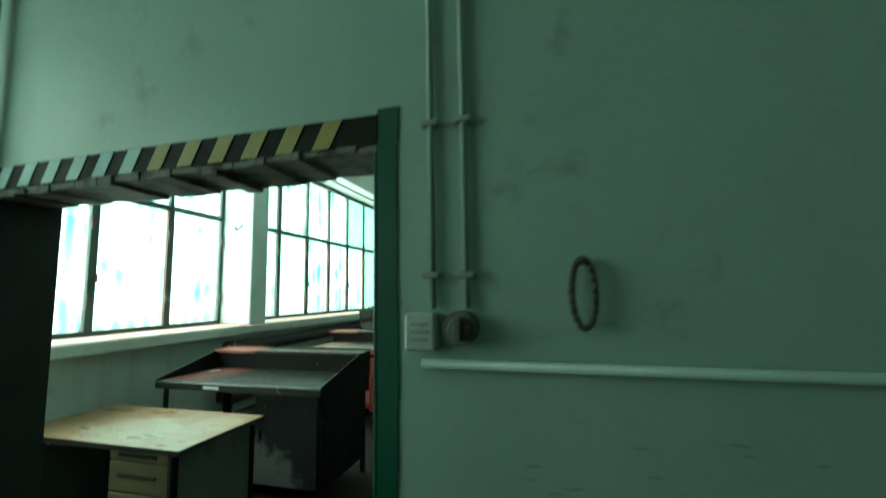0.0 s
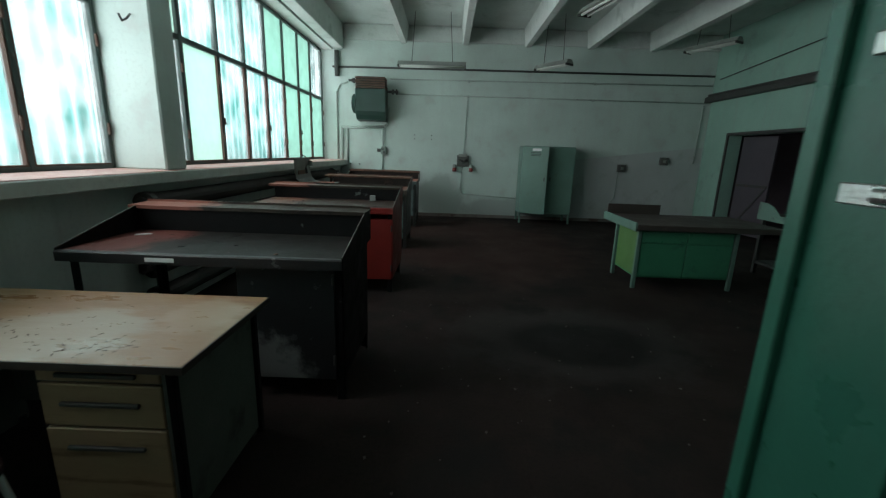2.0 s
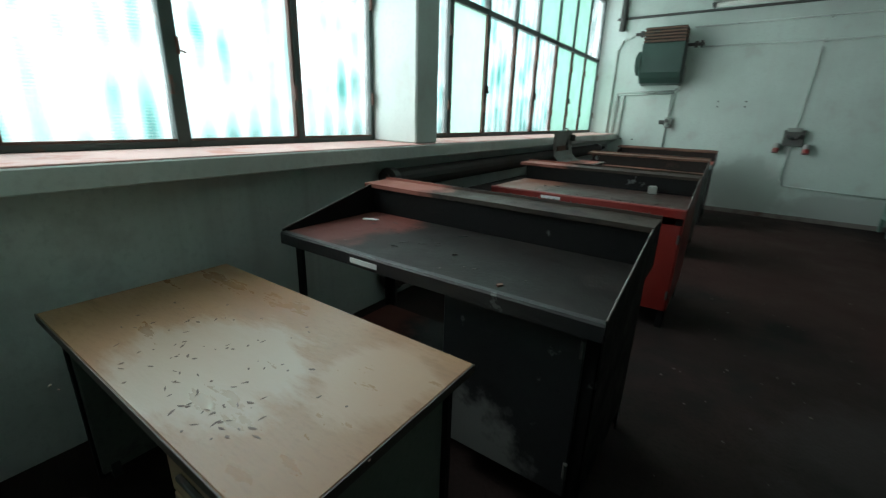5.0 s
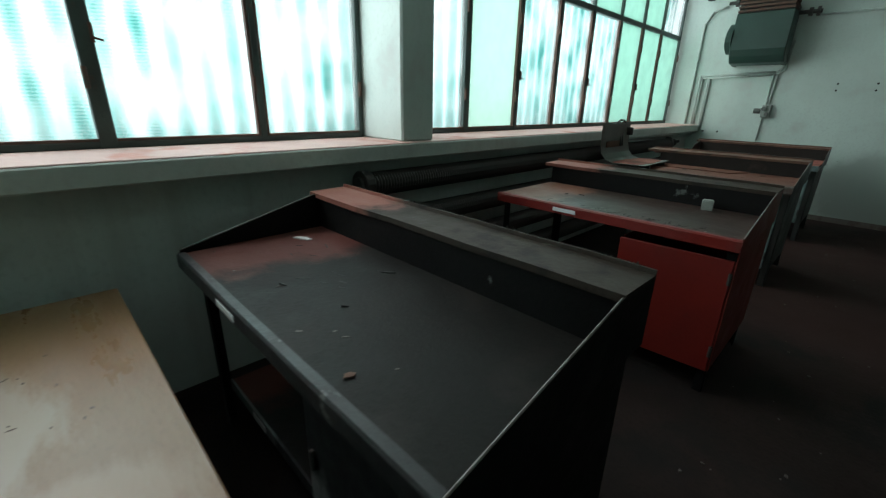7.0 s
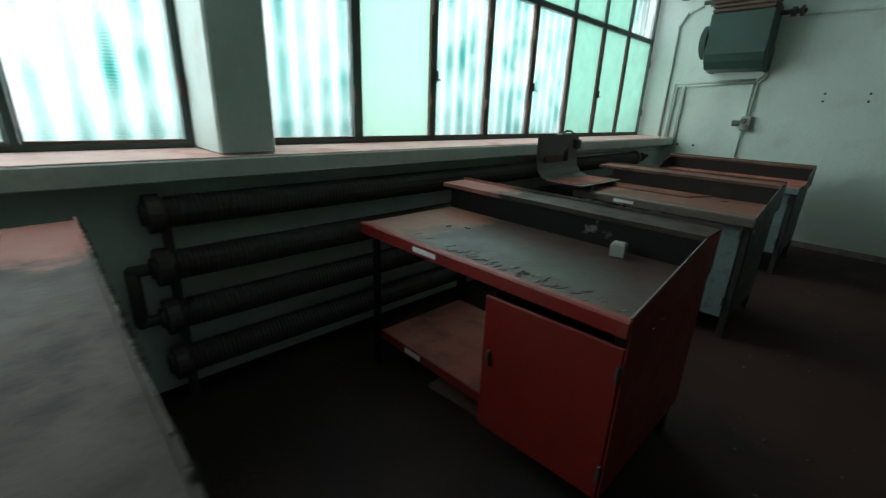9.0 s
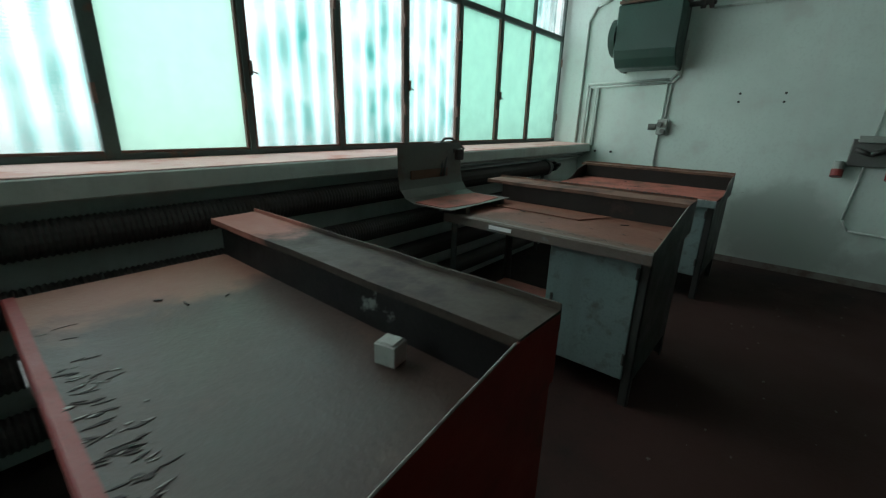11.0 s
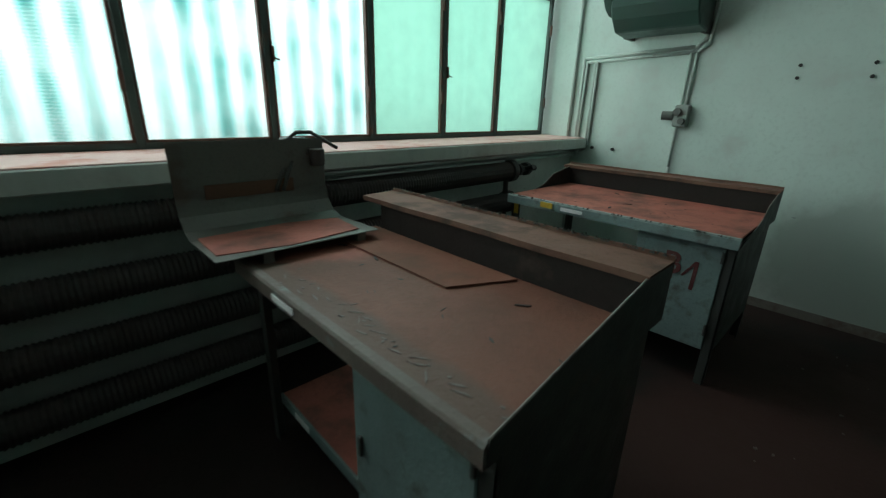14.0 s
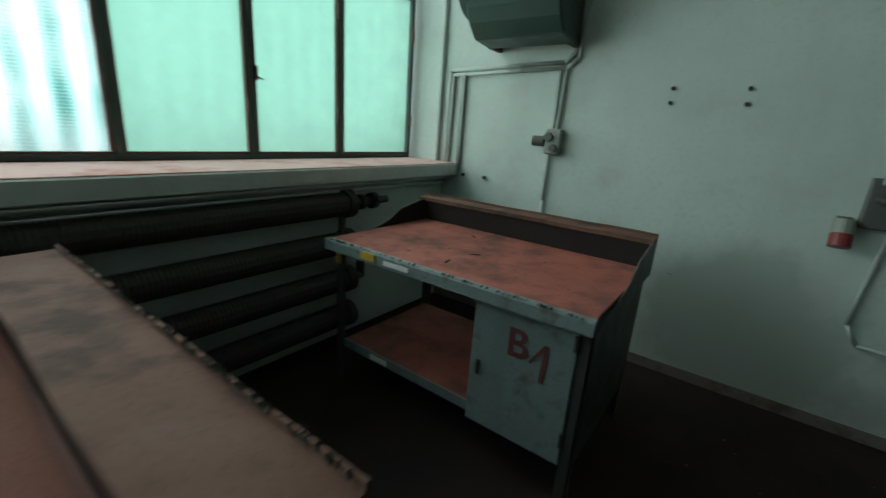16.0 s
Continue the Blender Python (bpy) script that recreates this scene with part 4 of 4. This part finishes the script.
# Light falling from the windows, drawn as a thin paler sheet.
patch = Part().prism([(1.5, 0.02), (RIGHT_X - 0.01, 0.02), (RIGHT_X - 0.01, 1.70), (1.5, 1.33)], "y", END_Y - 0.004, END_Y + 0.002).done("bare_plaster", mat("pale_lit_wall", (0.52, 0.56, 0.55), 0.7, spots=(0.42, 0.46, 0.44), spot_at=0.55, vary=0.1))
structure(patch, "pale patch of window light painted on the end wall", "wall")
structure(Part().box(-3.5, RIGHT_X - 0.004, END_Y - 0.008, END_Y - 0.0045, 0.0, 0.07).done("baseboard", mat("grimy_base_band", (0.22, 0.20, 0.18), 0.7, spots=(0.12, 0.08, 0.065), spot_at=0.5, spot_scale=4)), "grimy worn band at the foot of the wall", "baseboard")

# ---------------------------------------------------------------- wall opposite the windows
E = RIGHT_X
p = Part().box(E - 0.03, E - 0.001, D2[0] - 0.05, D2[0], 0, D2[2] + 0.05).box(E - 0.03, E - 0.001, D2[1], D2[1] + 0.05, 0, D2[2] + 0.05).box(E - 0.03, E - 0.001, D2[0], D2[1], D2[2], D2[2] + 0.05)
structure(p.done("door_frame", M_DARKPIPE), "dark painted door frame", "door frame")
p = Part().box(E - 0.03, E - 0.001, D3[1], D3[1] + 0.05, 0, D3[2] + 0.05).box(E - 0.03, E - 0.001, D3[0], D3[1], D3[2], D3[2] + 0.05)
structure(p.done("door_frame", M_DARKPIPE), "dark painted door frame", "door frame")
dl = root("door_leaf", E + 0.28, 9.10, 0, "grey-violet sheet door leaf standing open in the doorway", "door", rz=-82)
Part().box(0, 0.04, -0.75, 0, 0.02, 1.9).done("panel", mat("violet_grey_paint", (0.075, 0.065, 0.08), 0.45), dl, m=pose(0, 0, 0, 0, 0, 90))
Part().box(0.02, 0.72, -0.012, -0.002, 0.95, 1.0).done("brace", M_DARKPIPE, dl)
Part().prism([(0.02, 0.05), (0.06, 0.05), (0.70, 0.93), (0.66, 0.93)], "y", -0.012, -0.002).done("brace", M_DARKPIPE, dl)
ct = Part().box(E - 0.14, E - 0.002, 1.33, END_Y - 0.003, 2.62, 2.68).box(E - 0.14, E - 0.13, 1.33, END_Y - 0.003, 2.68, 2.71).rod((E - 0.06, 1.33, 2.72), (E - 0.06, END_Y - 0.003, 2.76), 0.03, 10).rod((E - 0.11, 1.33, 2.71), (E - 0.11, END_Y - 0.003, 2.71), 0.02, 10).done("cable_tray", M_DARKPIPE)
structure(ct, "dark cable tray with pipes along the wall", "cable tray")
pipe_run("conduit", [(E - 0.02, 9.7, 3.05), (E - 0.02, 6.0, 3.35), (E - 0.02, 3.0, 3.4)], 0.010, M_DARKPIPE, "thin dark cable along the wall")

bo = root("water_heater", E - 0.12, 6.74, 1.34, "small white wall-hung water heater with grimy taps", "water heater")
Part().rod((0, 0, 0), (0, 0, 0.34), 0.13, 20).rod((0, 0, 0.34), (0, 0, 0.37), 0.13, 20, 0.09).done("tank", M_LAMPGLASS, bo, smooth=False)
Part().box(0.10, 0.118, -0.1, 0.1, 0.05, 0.3).done("bracket", M_DARKPIPE, bo)
Part().pipe([(0, 0, 0), (0, 0, -0.12), (-0.02, -0.1, -0.18), (-0.14, 0.06, -0.22)], 0.014).pipe([(0.05, 0.14, 0.02), (0.05, 0.2, -0.06), (0.05, 0.12, -0.1)], 0.02).done("tap", M_DARKPIPE, bo, smooth=True)
pipe_run("water_pipe", [(E - 0.03, 6.9, 2.66), (E - 0.03, 6.80, 1.7)], 0.012, M_DARKPIPE, "thin pipe down to the water heater")
pipe_run("water_pipe", [(E - 0.03, 6.66, 2.10), (E - 0.03, 6.50, 2.12), (E - 0.03, 6.52, 1.35)], 0.014, M_PIPE, "thin pipe beside the water heater")
pipe_run("water_pipe", [(E - 0.04, 6.36, 3.2), (E - 0.04, 6.36, 0.95)], 0.022, M_DARKPIPE, "dark riser pipe on the wall")
pipe_run("water_pipe", [(E - 0.05, 6.85, 1.14), (E - 0.05, 6.3, 1.12)], 0.018, M_DARKPIPE, "dark water pipe above the bench")
sb = root("fuse_box", E, 6.36, 1.15, "grimy dark fuse box on the wall", "fuse box")
Part().box(-0.10, -0.045, -0.07, 0.07, -0.16, 0.16).done("body", M_BOX, sb, bevel=0.01)
Part().box(-0.045, -0.001, -0.02, 0.02, -0.1, 0.1).done("bracket", M_BOX, sb)
Part().box(-0.115, -0.1005, -0.04, 0.04, -0.1, 0.0).done("lid", M_GREYBOX, sb, bevel=0.004)
bd = Part().prism([(6.42, 1.2), (6.62, 1.22), (6.58, 1.52), (6.42, 1.58)], "x", E - 0.012, E - 0.002).done("wall_board", M_GREYBOX)
tagged(bd, "small grey board fixed behind the water pipes", "board")

# ---------------------------------------------------------------- lamps, unlit


def tube_lamp(a, b, z, dz=0.0, cords=True):
    a, b = Vector((*a, z)), Vector((*b, z + dz))
    L = (b - a).length
    ang = math.degrees(math.atan2(b.y - a.y, b.x - a.x))
    m = (a + b) / 2
    l = root("tube_lamp", m.x, m.y, z, "unlit fluorescent tube lamp hung from the ceiling", "lamp", "tube lamps", rz=ang)
    Part().prism([(-0.10, 0.0), (-0.05, 0.07), (0.05, 0.07), (0.10, 0.0)], "x", -L / 2, L / 2).done("housing", M_GREYBOX, l)
    for yy in (-0.045, 0.045):
        Part().rod((-L / 2 + 0.03, yy, -0.015), (L / 2 - 0.03, yy, -0.015), 0.018, 10).done("tube", M_LAMPGLASS, l, smooth=True)
    for xx in (-L / 2, L / 2 - 0.02):
        Part().box(xx, xx + 0.02, -0.1, 0.1, -0.035, 0.0).done("end_cap", M_DARKPIPE, l)
    if cords:
        for xx in (-0.3 * L, 0.3 * L):
            Part().rod((xx, 0, 0.07), (xx * 0.85, 0, CEIL - z), 0.006, 6).done("cord", M_DARKPIPE, l)
    return l


tube_lamp((-2.13, 9.0), (-0.85, 8.95), 2.99)
tube_lamp((0.57, 9.35), (1.02, 8.7), 3.06, 0.05)
tube_lamp((0.66, 6.85), (0.95, 5.7), 3.30)
tube_lamp((3.34, 9.17), (3.76, 8.31), 3.42)

pl = root("pendant_lamp", -0.15, 4.6, 3.0, "dark enamelled bell pendant lamp hung from the ceiling", "lamp")
prof = [(0.03, 0.24), (0.06, 0.20), (0.08, 0.13), (0.17, 0.05), (0.19, 0.0)]
p = Part()
for (r1, z1), (r2, z2) in zip(prof, prof[1:]):
    p.rod((0, 0, z2), (0, 0, z1), r2, 20, r1)
p.done("shade", M_BLACK, pl, smooth=True)
Part().rod((0, 0, 0.24), (0, 0, CEIL - 3.0), 0.008, 6).done("cord", M_DARKPIPE, pl)

hk = Part().pipe([(-3.56, 4.02, 2.34), (-3.56, 3.98, 2.30), (-3.56, 3.93, 2.27), (-3.56, 3.90, 2.31)], 0.008).done("wall_hook", M_DARKPIPE, smooth=True)
tagged(hk, "small bent steel hook on the column", "hook")

# ---------------------------------------------------------------- doorway and hall
p = Part().box(DX1 - 0.012, DX1 - 0.001, DOOR_Y - 0.005, 1.335, 0, DH - 0.001).box(DX1 - 0.03, DX1 - 0.0125, 1.30, 1.335, 0, DH - 0.001)
jamb = p.done("door_jamb", M_DOORGREEN, bevel=0.003)
structure(jamb, "glossy green steel door jamb with latch plates", "door frame")
for z in (1.36, 1.57):
    Part().box(DX1 - 0.019, DX1 - 0.0125, 1.17, 1.26, z - 0.016, z + 0.016).rod((DX1 - 0.022, 1.15, z), (DX1 - 0.022, 1.20, z), 0.012, 10).done("latch_plate", M_CHROME, jamb, bevel=0.002)
# Left jamb in M_DARK: the shade on its green is in the colour.
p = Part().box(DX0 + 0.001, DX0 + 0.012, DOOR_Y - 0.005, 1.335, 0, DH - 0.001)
structure(p.done("door_jamb", M_DARK), "steel door jamb, its green darkened for shade", "door frame")
# rough concrete at the head, frame face beside the jamb
p = Part()
for i in range(26):
    a = DX0 + (DX1 - DX0) * i / 26
    e = DX0 + (DX1 - DX0) * (i + 1) / 26
    p.box(a, e + 0.004, DOOR_Y - 0.004 - rng.uniform(0, 0.012), 1.325, DH - rng.uniform(0.006, 0.024), DH + 0.012)
structure(p.done("door_head", M_BARE, bevel=0.003, wob=0.01), "broken bare concrete edge over the doorway", "lintel")
p = Part()
for i in range(22):
    z = 2.05 * i / 22
    p.box(DX1 + 0.001, DX1 + rng.uniform(0.060, 0.066), DOOR_Y - 0.006, DOOR_Y + 0.01, z, z + 2.05 / 22 + 0.004)
structure(p.done("door_frame_face", M_DOORGREEN, wob=0.002), "dark green steel frame face beside the doorway", "door frame")

hz = Part().box(DX0, DX1 + 0.0, DOOR_Y - 0.010, DOOR_Y - 0.001, DH + 0.013, 2.035).done("hazard_board", M_HAZ_K)
structure(hz, "black and yellow hazard stripes over the doorway", "sign")
x = DX0 + 0.02
i = 0
while x < DX1 - 0.16:
    # Stripes left of -1.5 carry the bluish reflection in their colour.
    Part().prism([(x, DH + 0.016), (x + 0.062, DH + 0.016), (x + 0.105, 2.032), (x + 0.043, 2.032)], "y", DOOR_Y - 0.0135, DOOR_Y - 0.0105).done("stripe", M_HAZ_GLARE if x < -1.5 else M_HAZ_Y, hz)
    x += 0.132

rs = random.Random(8)
p = Part()
for _ in range(26):
    cx, cz, q = rs.uniform(-0.1, 1.1), rs.gauss(1.08, 0.10), rs.uniform(0.004, 0.014)
    p.prism([(cx - q * 2, cz), (cx - q * 0.4, cz - q * 0.35), (cx + q * 2, cz + q * rs.uniform(-0.4, 0.4)), (cx + q * 0.3, cz + q * 0.35)], "y", DOOR_Y - 0.0012, DOOR_Y + 0.001)
structure(p.done("wall_scuffs", M_GREYBOX, wob=0.003), "dark scuffs and chipped paint on the hall wall", "scuffs")

HW = DOOR_Y - 0.016
pipe_run("conduit", [(-0.33, HW, CEIL - 0.01), (-0.33, HW, 1.46)], 0.010, M_HALL, "painted conduit down the hall wall")
pipe_run("conduit", [(-0.235, HW, CEIL - 0.01), (-0.235, HW, 1.46)], 0.010, M_HALL, "painted conduit down the hall wall")
pipe_run("conduit", [(-0.36, HW - 0.005, 1.315), (2.98, HW - 0.005, 1.30)], 0.013, M_HALL, "painted conduit along the hall wall")
pipe_run("heating_pipe", [(-2.22, HW - 0.03, CEIL - 0.01), (-2.25, HW - 0.03, 0.0)], 0.025, M_HALL, "painted riser pipe beside the doorway")
for px in (-0.33, -0.235):
    for pz in (1.98, 1.55):
        c = Part().box(px - 0.025, px + 0.025, DOOR_Y - 0.035, DOOR_Y - 0.001, pz - 0.008, pz + 0.008).done("pipe_clip", M_GREYBOX, bevel=0.003)
        tagged(c, "dark pipe clip on the hall wall", "clip", "hall pipe clips", "structure")
sw = root("junction_box", -0.36, DOOR_Y, 1.40, "pale painted junction box on the hall wall", "switch")
Part().box(-0.04, 0.045, -0.05, -0.001, -0.05, 0.05).done("body", M_PIPE, sw, bevel=0.006)
for dz in (-0.02, 0.0, 0.02):
    Part().box(-0.022, 0.028, -0.0525, -0.0505, dz - 0.004, dz + 0.004).done("slot", M_GREYBOX, sw)
sw = root("rotary_switch", -0.25, DOOR_Y, 1.41, "dark round rotary switch with chromed cap", "switch")
Part().rod((0, -0.001, 0), (0, -0.05, 0), 0.045, 20).done("base", M_BOX, sw)
Part().rod((0.005, -0.05, 0), (0.005, -0.075, 0), 0.03, 16).box(-0.008, 0.012, -0.09, -0.07, -0.03, 0.03).done("knob", M_PLATE, sw, bevel=0.003)
ring = Part()
n = 20
pts = [(0.06 + 0.028 * math.cos(2 * math.pi * k / n), DOOR_Y - 0.03, 1.495 + 0.085 * math.sin(2 * math.pi * k / n)) for k in range(n + 1)]
rg = ring.pipe(pts, 0.008).done("cable_loop", M_DARKPIPE, smooth=True)
Part().rod((0.06, DOOR_Y - 0.045, 1.572), (0.06, DOOR_Y + 0.002, 1.572), 0.007, 8).done("nail", M_DARKPIPE, rg)
tagged(rg, "loop of dark cable hanging on a nail", "cable")

# ---------------------------------------------------------------- wear: chips, scratches, grit; painted ripple highlights


def marks(parent, name, n, x, y, z, size, angle, spread, material, seed):
    """Thin chips, scratches or painted highlights lying on a surface, too many to count."""
    r = random.Random(seed)
    p = Part()
    for _ in range(n):
        cx, cy = r.gauss(*x), r.gauss(*y)
        a = radians(r.gauss(angle, spread))
        L, w = r.uniform(*size), r.uniform(0.0012, 0.0045)
        c, d = math.cos(a), math.sin(a)
        bend = r.uniform(-0.3, 0.3) * L
        pts = [(-L, 0), (-0.3 * L, -w + bend * 0.5), (0.4 * L, -w * 0.7 + bend * 0.4), (L, 0), (0.3 * L, w + bend * 0.5), (-0.5 * L, w * 0.6 + bend * 0.4)]
        p.prism([(cx + u * c - v * d, cy + u * d + v * c) for u, v in pts], "z", z, z + 0.0012)
    return tagged(p.done(name, material, parent), "", "", "", "stuff")


M_CHIP = mat("dark_bare_wood", (0.10, 0.065, 0.042), 0.6)
M_PALECHIP = mat("pale_peeled_paint", (0.115, 0.10, 0.088), 0.6)
desk_ob = bpy.data.objects["desk"]
marks(desk_ob, "veneer_chips", 70, (0.02, 0.20), (-0.10, 0.13), 0.7016, (0.002, 0.011), 35, 70, M_CHIP, 11)
marks(desk_ob, "veneer_chips", 25, (0.22, 0.09), (-0.23, 0.04), 0.7016, (0.003, 0.014), 40, 50, M_CHIP, 12)
marks(b1, "scratches", 16, (-0.30, 0.13), (-0.02, 0.08), 0.8404, (0.01, 0.035), 15, 25, M_DARK, 13)
marks(b1, "paint_flakes", 7, (0.0, 0.35), (-0.27, 0.04), 0.8404, (0.004, 0.012), 0, 90, M_PALECHIP, 14)
marks(b2, "scratches", 55, (0.22, 0.26), (-0.345, 0.028), 0.8604, (0.006, 0.026), 80, 14, M_RUSTSHADE, 15)
# Pale strokes stand for highlights on the raised ripples.
marks(b2, "worn_ripples", 30, (0.25, 0.24), (-0.35, 0.025), 0.8606, (0.004, 0.018), 80, 14, M_RIM, 19)
marks(b3, "paint_flakes", 40, (0.05, 0.3), (-0.345, 0.025), 0.8604, (0.006, 0.03), 10, 40, M_PALECHIP, 16)
marks(b3, "scratches", 14, (0.0, 0.3), (-0.1, 0.12), 0.8604, (0.006, 0.02), 20, 50, M_DARK, 17)
marks(b4, "dirt_flakes", 30, (0.0, 0.35), (-0.1, 0.2), 0.8604, (0.004, 0.014), 0, 90, M_DARK, 18)

rg2 = random.Random(21)
p = Part()
for _ in range(420):
    cx, cy = rg2.uniform(-1.6, 3.6), rg2.uniform(1.5, 9.7)
    a = rg2.uniform(0, 6.28)
    q = rg2.uniform(0.003, 0.012)
    pts = [(cx + q * math.cos(a + k * 1.4) * rg2.uniform(0.5, 1), cy + q * math.sin(a + k * 1.4) * rg2.uniform(0.5, 1)) for k in range(4)]
    p.prism(pts, "z", 0.0005, 0.0005 + q * 0.5)
grit = p.done("floor_grit", mat("floor_grit", (0.10, 0.09, 0.08), 0.9, spots=(0.04, 0.03, 0.025), spot_scale=2))
tagged(grit, "small pale chips and grit scattered over the dirty floor", "debris", "", "stuff")


def ragged_edge(parent, x0, x1, y, z, n, material, seed):
    """Crumbs and torn bits along an edge, too small to count."""
    r = random.Random(seed)
    p = Part()
    for _ in range(n):
        cx, q = r.uniform(x0, x1), r.uniform(0.0015, 0.0055)
        p.prism([(cx - q, z - 0.002), (cx + q * r.uniform(0.5, 1.2), z - 0.002), (cx + q * r.uniform(-0.6, 0.6), z + q * r.uniform(0.8, 2.2))], "y", y - r.uniform(0.002, 0.008), y + r.uniform(0.001, 0.005))
    return tagged(p.done("torn_crumbs", material, parent), "", "", "", "stuff")


ragged_edge(b3, -0.62, 0.62, 0.415, 1.018, 110, M_DARKPIPE, 31)
ragged_edge(b4, -0.68, 0.68, -0.455, 0.861, 90, M_DARK, 33)
ragged_edge(b1, -0.70, 0.70, 0.398, 1.018, 50, M_DARKPIPE, 34)
